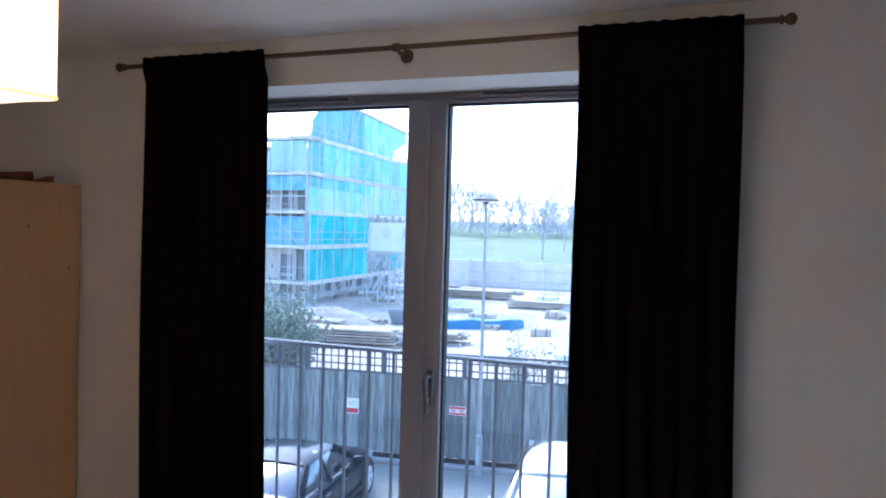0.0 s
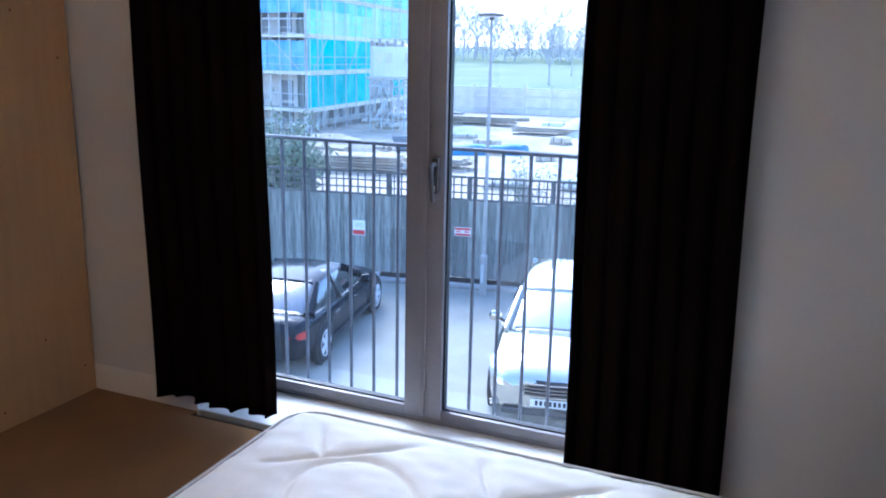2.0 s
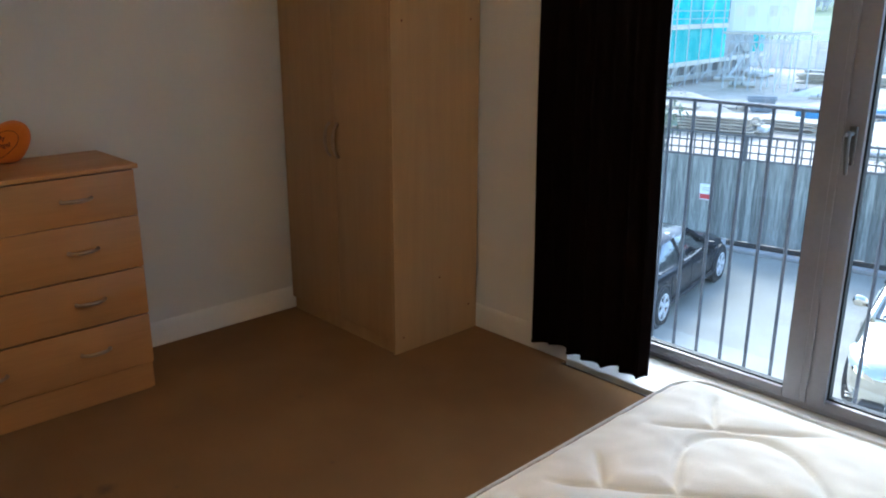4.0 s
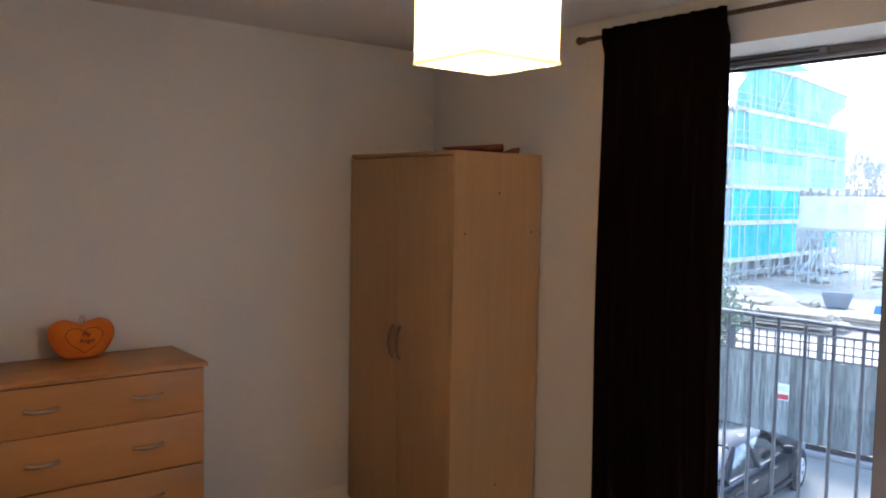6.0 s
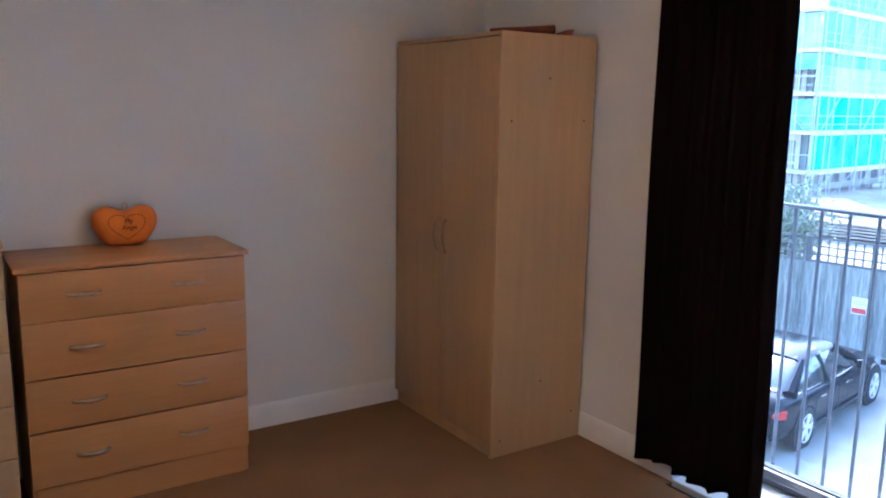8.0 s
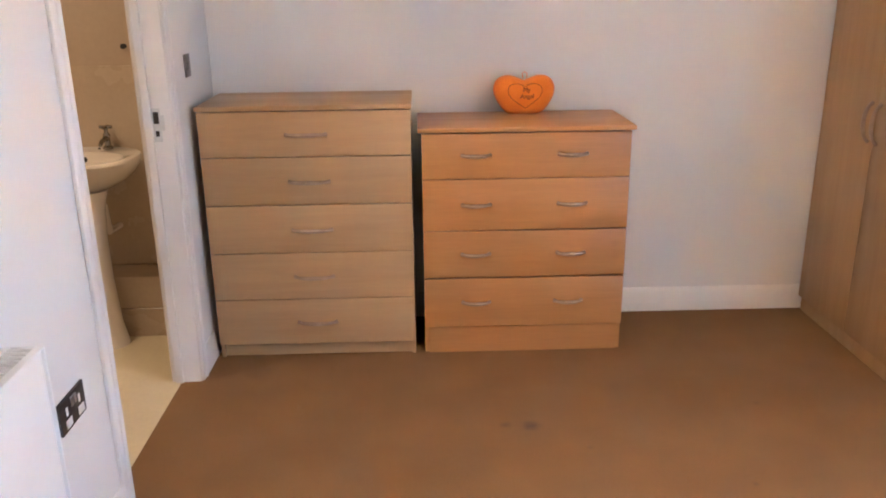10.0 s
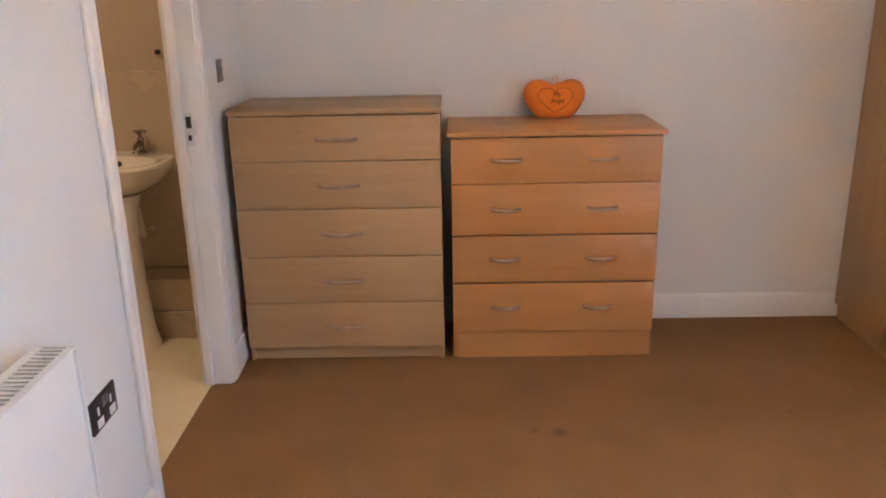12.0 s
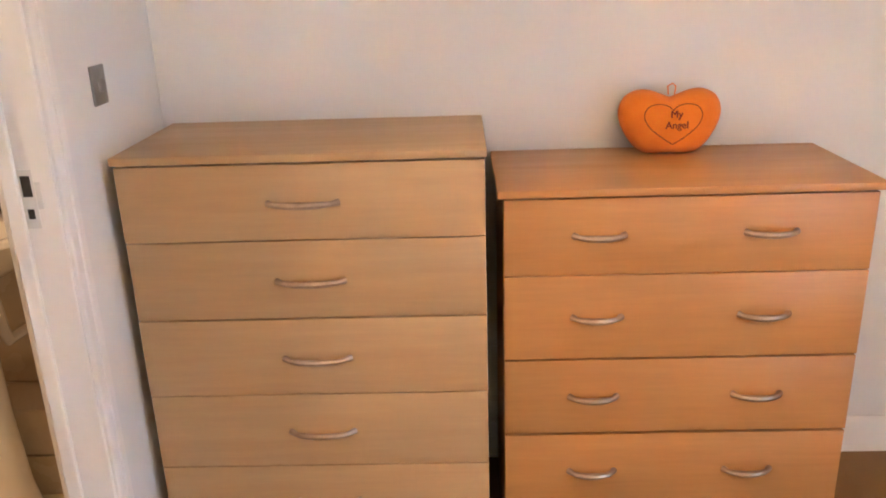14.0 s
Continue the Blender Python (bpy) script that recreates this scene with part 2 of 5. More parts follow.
NET_PALE = surface("pale_debris_net", (0.36, 0.58, 0.60), (0.50, 0.66, 0.66), 0.7, (1, 1, 0.35), rough=0.8, bump=0.5, fine=6, fine_amount=0.4, vary=0.12)
POLE = surface("galvanised_tube", (0.55, 0.57, 0.58), (0.45, 0.47, 0.48), 3, rough=0.45, metal=0.3, bump=0.05)
BOARD = surface("scaffold_board", (0.62, 0.58, 0.50), (0.52, 0.48, 0.41), 2, rough=0.85, bump=0.2, fine=10, vary=0.15)
RENDERED = surface("unfinished_block_wall", (0.60, 0.57, 0.53), (0.50, 0.47, 0.44), 0.6, rough=0.9, bump=0.3, fine=4, fine_amount=0.3)
OPENING = surface("opening_shade_grey", (0.26, 0.26, 0.265), (0.20, 0.20, 0.205), 0.8, rough=0.9, bump=0.1)
HOARDING = surface("pale_weathered_hoarding", (0.74, 0.68, 0.63), (0.62, 0.57, 0.53), 1.2, rough=0.9, bump=0.2, fine=10, vary=0.12)
SKIP = surface("blue_grey_skip_paint", (0.19, 0.215, 0.245), (0.23, 0.22, 0.215), 2.0, rough=0.6, metal=0.2, bump=0.2, fine=8)
TIMBER = surface("pale_timber", (0.50, 0.43, 0.34), (0.40, 0.33, 0.25), 2, rough=0.85, bump=0.3, fine=12, vary=0.25)
TARP = surface("blue_tarpaulin", (0.05, 0.19, 0.32), (0.035, 0.14, 0.25), 1.5, rough=0.5, bump=0.4, fine=6)
CABIN = surface("white_cabin_steel", (0.72, 0.71, 0.69), (0.64, 0.63, 0.61), 0.8, rough=0.5, bump=0.1)
HEAP = surface("pale_rubble", (0.62, 0.59, 0.54), (0.50, 0.47, 0.43), 1.2, rough=0.95, bump=0.8, fine=6, fine_amount=0.4)
# Twigs and bark are paled to put distance haze into their colour.
WOODS = surface("haze_pale_twigs", (0.50, 0.50, 0.52), (0.43, 0.43, 0.45), 0.3, rough=0.95, bump=0.1)
BARK = surface("haze_pale_bark", (0.47, 0.45, 0.43), (0.39, 0.37, 0.355), 3, rough=0.95, bump=0.5, fine=20)
LEAF = surface("evergreen_leaf", (0.14, 0.18, 0.12), (0.21, 0.245, 0.165), 1.5, rough=0.7, bump=0.1, fine=10)
CARPAINT = surface("black_car_paint", (0.008, 0.009, 0.013), (0.011, 0.012, 0.017), 2, rough=0.12, metal=0.0, bump=0, fine=400, fine_amount=0.1, coat=0.0, spec=0.12)
# Pale metal base puts the bonnet's white sky reflection into the colour.
CARPAINT_2 = surface("sky_bright_car_paint", (0.70, 0.65, 0.55), (0.66, 0.61, 0.52), 2, rough=0.1, metal=1.0, bump=0, fine=400, fine_amount=0.1, coat=0.0)
CARGLASS = surface("dark_car_glass", (0.15, 0.157, 0.165), (0.17, 0.178, 0.185), 2, rough=0.05, metal=0.9, bump=0, fine_amount=0.02, coat=0.5)
# White sky reflection on the windscreen is put into this base colour.
GLARE_GLASS = surface("car_glass_with_sky_glare", (0.42, 0.43, 0.43), (0.47, 0.48, 0.48), 2, rough=0.05, metal=0.6, bump=0, fine_amount=0.02, coat=1.0)
TYRE = surface("tyre_rubber", (0.018, 0.018, 0.019), (0.03, 0.03, 0.03), 8, rough=0.85, bump=0.3)
ALLOY = surface("alloy_wheel", (0.78, 0.78, 0.79), (0.70, 0.70, 0.71), 8, rough=0.35, metal=0.25, bump=0.02)
RED_LENS = surface("red_lamp_lens", (0.45, 0.015, 0.015), (0.35, 0.01, 0.01), 10, rough=0.15, bump=0, coat=1.0)
CLEAR_LENS = surface("headlamp_lens", (0.72, 0.74, 0.78), (0.60, 0.62, 0.66), 10, rough=0.12, metal=0.4, bump=0, coat=1.0)
PLATE = surface("number_plate_white", (0.75, 0.75, 0.73), (0.7, 0.7, 0.68), 20, rough=0.4, bump=0)
SIGN_RED = surface("sign_red", (0.55, 0.05, 0.05), (0.48, 0.04, 0.04), 10, rough=0.5, bump=0)


# ---- mesh tools: all given in world metres ----
def spot(o):
    return (spot(o.parent) @ o.matrix_basis) if o else Matrix()


def thing(name, x, y, z, label, category, group="", rz=0, kind=""):
    e = new(name)
    e.empty_display_size = 0.1
    e.matrix_basis = pose(x, y, z, 0, 0, rz)
    return tagged(e, label, category, group, kind)


def part(name, bm, material, parent=None, label="", local=False, angle=35):
    """Links a bmesh as one mesh object under parent; its verts are in world metres unless local."""
    bmesh.ops.recalc_face_normals(bm, faces=bm.faces)
    me = bpy.data.meshes.new(name)
    bm.to_mesh(me)
    bm.free()
    me.materials.append(material)
    me.shade_smooth()
    me.set_sharp_from_angle(angle=radians(angle))
    ob = new(name, me)
    if parent:
        if not local:
            me.transform(spot(parent).inverted())
        ob.parent = parent
    return tagged(ob, label)


def struct(name, bm, material, label="", category=""):
    return tagged(part(name, bm, material), label, category, kind="structure")


def box(bm, a, b, bevel=0.0, seg=1, turn=None):
    vs = bmesh.ops.create_cube(bm, size=1)["verts"]
    for v in vs:
        v.co = [(a[i] + b[i]) / 2 + v.co[i] * (b[i] - a[i]) for i in range(3)]
        if turn:
            v.co = turn @ v.co
    if bevel:
        bmesh.ops.bevel(bm, geom=list({e for v in vs for e in v.link_edges}), offset=bevel, segments=seg, affect="EDGES", profile=0.5)
    return bm


def boxes(*specs, bevel=0.0, seg=1):
    bm = bmesh.new()
    for a, b in specs:
        box(bm, a, b, bevel, seg)
    return bm


def one(a, b, bevel=0.0, seg=1):
    return boxes((a, b), bevel=bevel, seg=seg)


def tube(pts, r, seg=8, bm=None, squash=1.0):
    """A round bar along pts; r is one radius or one for each point."""
    bm = bm or bmesh.new()
    pts = [Vector(p) for p in pts]
    rs = r if isinstance(r, (list, tuple)) else [r] * len(pts)
    rings, side = [], None
    for i, p in enumerate(pts):
        d = (pts[min(i + 1, len(pts) - 1)] - pts[max(i - 1, 0)]).normalized()
        if side is None:
            side = d.orthogonal().normalized()
        side = (side - d * side.dot(d)).normalized()
        up = d.cross(side)
        rings.append([bm.verts.new(p + (side * math.cos(k * math.tau / seg) + up * math.sin(k * math.tau / seg) * squash) * rs[i]) for k in range(seg)])
    for a, b in zip(rings, rings[1:]):
        for k in range(seg):
            bm.faces.new((a[k], a[(k + 1) % seg], b[(k + 1) % seg], b[k]))
    bm.faces.new(rings[0][::-1])
    bm.faces.new(rings[-1])
    return bm


def lathe(profile, at, seg=24, axis=None, bm=None, sx=1.0, sy=1.0):
    """Turns (radius, height) points round z, then lays z along axis."""
    bm = bm or bmesh.new()
    q = Vector(axis).to_track_quat("Z", "Y").to_matrix() if axis else Matrix.Identity(3)
    rings = []
    for r, h in profile:
        rings.append([bm.verts.new(Vector(at) + q @ Vector((sx * max(r, 1e-4) * math.cos(k * math.tau / seg), sy * max(r, 1e-4) * math.sin(k * math.tau / seg), h))) for k in range(seg)])
    for a, b in zip(rings, rings[1:]):
        for k in range(seg):
            bm.faces.new((a[k], a[(k + 1) % seg], b[(k + 1) % seg], b[k]))
    bm.faces.new(rings[0][::-1])
    bm.faces.new(rings[-1])
    return bm


def loft(rings, bm=None, closed=True, caps=True):
    bm = bm or bmesh.new()
    rows = [[bm.verts.new(p) for p in r] for r in rings]
    n = len(rows[0])
    for a, b in zip(rows, rows[1:]):
        for k in range(n if closed else n - 1):
            bm.faces.new((a[k], a[(k + 1) % n], b[(k + 1) % n], b[k]))
    if caps and closed:
        bm.faces.new(rows[0][::-1])
        bm.faces.new(rows[-1])
    return bm


# ---- the room: x along the window wall, y towards it ----
XW, XE, YS, YN, H = -3.46, 1.0, -0.48, 2.712, 2.42      # faces of the walls, ceiling height
OL, OR, OT = -2.02, -0.14, 2.235                        # the garden-door opening
DL, DR, DT = -2.86, -2.0, 2.03                          # the bathroom doorway

struct("floor", boxes(((XW, YS, -0.1), (XE, 2.655, 0)), ((XW, 2.655, -0.1), (OL, YN, 0)), ((OR, 2.655, -0.1), (XE, YN, 0)),
                      ((DL, -0.555, -0.1), (DR, YS, 0))), CARPET, "worn tan carpet with a few dark stains", "carpet")
struct("floor_bathroom", boxes(((XW, -2.2, -0.1), (-1.6, -0.58, 0.002)), ((DL, -0.58, -0.1), (DR, -0.555, 0.002))), VINYL, "pale cream vinyl bathroom floor", "floor")
struct("ceiling", one((XW - 0.14, YS - 0.1, H), (XE + 0.15, 3.12, H + 0.13)), CEIL, "plain white painted ceiling", "ceiling")
struct("ceiling_bathroom", one((XW - 0.14, -2.3, H), (-1.5, YS - 0.1, H + 0.13)), CEIL, "plain white bathroom ceiling", "ceiling")
struct("wall_west", one((XW - 0.14, YS, -0.1), (XW, 3.12, H)), PAINT, "plain white painted bedroom wall", "wall")
struct("wall_north", boxes(((XW, YN, -0.1), (OL, 3.12, H)), ((OR, YN, -0.1), (XE + 0.15, 3.12, H)), ((OL, YN, OT), (OR, 3.12, H))), PAINT,
       "white wall with a deep reveal round glazed doors", "wall")
struct("wall_outside", one((-8, 2.71, -3.5), (6, 3.12, -0.1)), CONCRETE, "outer wall below the bedroom", "wall")
struct("wall_south", boxes(((XW, YS - 0.1, -0.1), (DL, YS, H)), ((DR, YS - 0.1, -0.1), (XE + 0.15, YS, H)), ((DL, YS - 0.1, DT), (DR, YS, H))), PAINT,
       "white wall with an open bathroom doorway", "wall")
struct("wall_east", one((XE, YS, -0.1), (XE + 0.15, YN, H)), PAINT, "plain white bedroom wall", "wall")
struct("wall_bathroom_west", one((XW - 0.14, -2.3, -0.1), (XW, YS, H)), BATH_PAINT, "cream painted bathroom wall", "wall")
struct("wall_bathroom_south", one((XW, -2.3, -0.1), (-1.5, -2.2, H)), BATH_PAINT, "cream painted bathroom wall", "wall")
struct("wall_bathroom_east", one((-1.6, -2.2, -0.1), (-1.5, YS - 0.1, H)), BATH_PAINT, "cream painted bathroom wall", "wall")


def skirting(x0, y0, x1, y1, nx, ny):
    """A moulded skirting board along a wall, standing out by (nx, ny)."""
    d, rings = 0.015, []
    for x, y in ((x0, y0), (x1, y1)):
        rings.append([(x + nx * o, y + ny * o, z) for o, z in ((0, 0), (d, 0), (d, 0.095), (d * 0.7, 0.106), (d * 0.35, 0.115), (0, 0.115))])
    struct("baseboard", loft(rings), GLOSS, "white gloss skirting board", "skirting board")


skirting(XW, YS, XW, YN, 1, 0)
skirting(XW + 0.015, YN, OL, YN, 0, -1)
skirting(OR, YN, XE, YN, 0, -1)
skirting(XW + 0.015, YS, DL - 0.04, YS, 0, 1)
skirting(DR + 0.04, YS, XE, YS, 0, 1)

# the doorway's lining and architraves
door = thing("door_frame", (DL + DR) / 2, YS, 0, "white gloss door frame round the open bathroom doorway", "door frame", kind="structure")
part("lining", one((DL, -0.592, 0), (DL + 0.03, YS + 0.004, DT - 0.03), 0.002), GLOSS, door)
part("lining", one((DR - 0.03, -0.592, 0), (DR, YS + 0.004, DT - 0.03), 0.002), GLOSS, door)
part("lining", one((DL, -0.592, DT - 0.03), (DR, YS + 0.004, DT), 0.002), GLOSS, door)
part("door_stop", one((DL + 0.03, -0.575, 0), (DL + 0.042, -0.545, DT - 0.03), 0.002), GLOSS, door)
part("door_stop", one((DR - 0.042, -0.575, 0), (DR - 0.03, -0.545, DT - 0.03), 0.002), GLOSS, door)


def architrave(x0, x1, z0, z1, name="architrave"):
    bm = bmesh.new()
    box(bm, (x0, YS, z0), (x1, YS + 0.014, z1), 0.003)
    if x1 - x0 < z1 - z0:
        box(bm, (x0 + 0.012, YS + 0.012, z0), (x1 - 0.028, YS + 0.0175, z1), 0.002)
    else:
        box(bm, (x0, YS + 0.012, z0 + 0.012), (x1, YS + 0.0175, z1 - 0.028), 0.002)
    part(name, bm, GLOSS, door)


architrave(DL - 0.04, DL + 0.022, 0, DT + 0.04)
architrave(DR - 0.022, DR + 0.04, 0, DT + 0.04)
architrave(DL + 0.022, DR - 0.022, DT - 0.022, DT + 0.04)
part("strike_plate", boxes(((DL + 0.0305, -0.545, 0.955), (DL + 0.0325, -0.515, 1.075)), ((DL + 0.0305, -0.515, 0.995), (DL + 0.033, -0.503, 1.05)), bevel=0.001), GRILLE, door, "paint-splashed metal strike plate")
part("latch_hole", boxes(((DL + 0.0326, -0.54, 1.02), (DL + 0.0336, -0.521, 1.062)), ((DL + 0.0326, -0.537, 0.975), (DL + 0.0336, -0.524, 0.995))), DARK, door)

# ---- glazed doors ----
win = thing("window_1", -1.08, 3.03, 0.005, "closed grey-framed double glazed garden doors", "glazed doors", kind="structure")
FY0, FY1 = 3.0, 3.07
part("window_frame", boxes(((OL, FY0, 0.005), (OL + 0.06, FY1, OT)), ((OR - 0.06, FY0, 0.005), (OR, FY1, OT)),
                           ((OL + 0.06, FY0, 2.208), (OR - 0.06, FY1, OT)), ((OL + 0.06, FY0, 0.005), (OR - 0.06, FY1, 0.04)), bevel=0.004), UPVC, win)
for x0, x1, g0, g1 in ((OL + 0.062, -1.083, -1.895, -1.166), (-1.079, OR - 0.062, -0.998, -0.265)):
    sash = part("sash", boxes(((x0, 2.985, 0.042), (g0, 3.05, 2.206)), ((g1, 2.985, 0.042), (x1, 3.05, 2.206)),
                              ((g0, 2.985, 0.042), (g1, 3.05, 0.082)), ((g0, 2.985, 2.190), (g1, 3.05, 2.206)), bevel=0.005, seg=2), UPVC, win)
    part("gasket", boxes(((g0, 3.005, 0.082), (g0 + 0.007, 3.04, 2.190)), ((g1 - 0.007, 3.005, 0.082), (g1, 3.04, 2.190)),
                         ((g0 + 0.007, 3.005, 0.082), (g1 - 0.007, 3.04, 0.088)), ((g0 + 0.007, 3.005, 2.182), (g1 - 0.007, 3.04, 2.190))), RUBBER, sash)
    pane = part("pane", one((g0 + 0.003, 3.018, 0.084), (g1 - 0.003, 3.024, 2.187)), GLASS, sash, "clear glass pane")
    pane.visible_shadow = False
part("meeting_strip", one((-1.094, 2.975, 0.05), (-1.068, 2.985, 2.198), 0.003), UPVC, win)
lever = part("handle", one((-1.048, 2.966, 1.00), (-1.020, 2.9855, 1.14), 0.006, 2), HANDLE, win, "dark satin metal door handle")
part("lever", tube([(-1.034, 2.968, 1.115), (-1.034, 2.935, 1.115), (-1.033, 2.925, 1.105), (-1.03, 2.92, 1.07), (-1.026, 2.922, 1.02), (-1.024, 2.925, 0.975)], [0.01, 0.01, 0.011, 0.010, 0.009, 0.007], 10), HANDLE, lever)
part("key", boxes(((-1.0365, 2.953, 1.018), (-1.0315, 2.967, 1.028)), ((-1.042, 2.94, 1.01), (-1.026, 2.953, 1.034)), bevel=0.002), NICKEL, lever)
for x0, x1 in ((-1.90, -1.405), (-0.875, -0.35)):
    vent = part("trickle_vent", one((x0, 2.978, 2.2085), (x1, 3.0, 2.232), 0.004, 2), UPVC, win, "slim grey trickle vent")
    part("vent_slot", one((x0 + 0.03, 2.9745, 2.215), (x1 - 0.03, 2.979, 2.224), 0.002), RUBBER, vent)
struct("window_sill", one((OL, 2.69, -0.1), (OR, 3.0, 0.016), 0.004), GLOSS, "white board inside the glazed doors", "sill")
struct("sill_outside", one((OL, 3.0, -0.1), (OR, 3.16, 0.004), 0.004), CONCRETE, "concrete step outside the doors", "sill")
# Strip coloured near-black to give the groove at the carpet edge its shade.
struct("trim", boxes(((OL, 2.655, -0.1), (OR, 2.69, -0.012)), ((OL, 2.655, -0.012), (OR, 2.662, 0.004)), bevel=0.001), DARK, "recessed strip coloured as a dark shadow groove where the carpet ends", "threshold")

# railing outside the doors
rail = thing("balcony_railing", -1.08, 3.3, -0.2, "grey painted steel balcony railing outside the doors", "railing")
part("top_rail", one((-2.28, 3.28, 1.135), (0.12, 3.32, 1.150), 0.003), RAIL, rail)
part("bottom_rail", one((-2.28, 3.285, -0.2), (0.12, 3.315, -0.185), 0.003), RAIL, rail)
for x in (-2.28, 0.108):
    part("end_post", boxes(((x, 3.285, -0.185), (x + 0.012, 3.315, 1.135)), ((x, 3.12, 1.0), (x + 0.012, 3.3, 1.05)), ((x, 3.12, 0.1), (x + 0.012, 3.3, 0.15)), bevel=0.001), RAIL, rail)
bar = None
for k in range(19):
    x = -2.203 + 0.1213 * k
    if bar is None:
        bar = part("bar", tube([(x, 3.3, -0.185), (x, 3.3, 1.135)], 0.008, 10), RAIL, rail)
        x0 = x
    else:
        b2 = new("bar", bar.data)
        b2.parent = rail
        b2.location = (x - x0, 0, 0)

# ---- curtains and rod ----
rod = thing("curtain_rod", -1.05, 2.62, 2.325, "dark brass curtain rod with ball finials", "curtain rod")
part("rod", tube([(-2.28, 2.62, 2.325), (0.2, 2.62, 2.335)], 0.0095, 12), BRASS, rod)
for x, z, s in ((-2.28, 2.325, -1), (0.2, 2.335, 1)):
    part("finial", lathe([(0.0095, 0), (0.014, 0.004), (0.014, 0.010), (0.008, 0.014), (0.017, 0.026), (0.019, 0.034), (0.014, 0.044), (0.003, 0.050)], (x, 2.62, z), 14, (s, 0, 0)), BRASS, rod)
for x in (-2.10, -1.044, 0.06):
    part("bracket", lathe([(0.026, 0), (0.026, 0.004), (0.014, 0.008), (0.008, 0.012), (0.007, 0.07), (0.0, 0.07)], (x, YN, 2.318), 12, (0, -1, 0), tube([(x - 0.012, 2.62, 2.33), (x + 0.012, 2.62, 2.33)], 0.015, 12)), BRASS, rod)


def curtain(x0, x1, b0, b1, z0, seed, label):
    """A gathered curtain on a rod pocket; x0..x1 at the top, b0..b1 at the hem."""
    rnd = random.Random(seed)
    nx, nz, top = 110, 44, 2.352
    ph = [rnd.uniform(0, 6.3) for _ in range(5)]
    folds = 6.5
    bm, rows = bmesh.new(), []
    for j in range(nz + 1):
        h = j / nz
        row = []
        for i in range(nx + 1):
            s = i / nx
            drop = z0 + 0.010 * math.sin(5 * s + ph[0]) + 0.007 * math.sin(23 * s + ph[1]) + 0.022 * s
            z = drop + (top + 0.002 * math.sin(60 * s) - drop) * h
            left, right = b0 + (x0 - b0) * h, b1 + (x1 - b1) * h
            sway = 0.004 * math.sin(2.6 * h * math.pi + 0.4)
            x = left + (right - left) * s + sway + 0.008 * math.sin(folds * 2 * math.tau * s * 0.5 + ph[2]) * (1 - h * 0.6)
            amp = 0.003 + 0.016 * (1 - h) ** 0.45
            y = 2.622 + amp * math.sin(folds * math.tau * s + ph[3] + 0.6 * math.sin(3 * h)) + 0.012 * (1 - h) * math.sin(2.3 * math.tau * s + ph[4])
            pinch = math.exp(-((z - 2.33) / 0.05) ** 4)
            y = y * (1 - pinch) + (2.595 + 0.003 * math.sin(90 * s)) * pinch
            row.append(bm.verts.new((x, min(y, 2.668), z)))
        rows.append(row)
    for a, b in zip(rows, rows[1:]):
        for i in range(nx):
            bm.faces.new((a[i], a[i + 1], b[i + 1], b[i]))
    hem_line = [v.co.copy() + Vector((0, 0, 0.004)) for v in rows[0][::2]]
    e = thing("curtain", (x0 + x1) / 2, 2.62, z0, label, "curtain", "curtains at the glazed doors")
    ob = part("drape", bm, FABRIC, e, angle=80)
    sol = ob.modifiers.new("thickness", "SOLIDIFY")
    sol.thickness, sol.offset = 0.004, 0
    back = bmesh.new()
    box(back, (x0 + 0.02, 2.634, 2.28), (x1 - 0.02, 2.642, 2.345), 0.003)
    part("pocket_back", back, FABRIC, e)
    part("hem", tube(hem_line, 0.005, 6), FABRIC, e)


curtain(-2.175, -1.588, -2.155, -1.555, 0.080, 3, "near-black gathered curtain hanging open on the rod")
curtain(-0.395, 0.105, -0.385, 0.135, 0.10, 8, "near-black wide curtain hanging beside the bed")

# ---- bed ----
BX0, BX1, BY0, BY1, BT = -1.10, 0.86, 0.76, 2.10, 0.455
base = thing("divan_base", (BX0 + BX1) / 2, (BY0 + BY1) / 2, 0, "cream cloth divan base under the mattress", "bed base")
part("base_body", one((BX0 + 0.03, BY0 + 0.03, 0.05), (BX1 - 0.03, BY1 - 0.03, 0.235), 0.012, 2), DIVAN, base)
for x in (BX0 + 0.12, BX1 - 0.12):
    for y in (BY0 + 0.12, BY1 - 0.12):
        part("foot", lathe([(0.025, 0), (0.028, 0.01), (0.02, 0.03), (0.022, 0.051)], (x, y, 0), 12), RUBBER, base)

bed = thing("mattress", (BX0 + BX1) / 2, (BY0 + BY1) / 2, 0.235, "bare white quilted mattress with pale grey piping", "mattress")


def corner(u, v, r):
    """Pulls a point of a rectangle in at its rounded corners."""
    cx, cy = min(max(u, BX0 + r), BX1 - r), min(max(v, BY0 + r), BY1 - r)
    dx, dy = u - cx, v - cy
    if dx and dy:
        m = max(abs(dx), abs(dy))
        k = m / math.hypot(dx, dy)
        return cx + dx * k, cy + dy * k
    return u, v


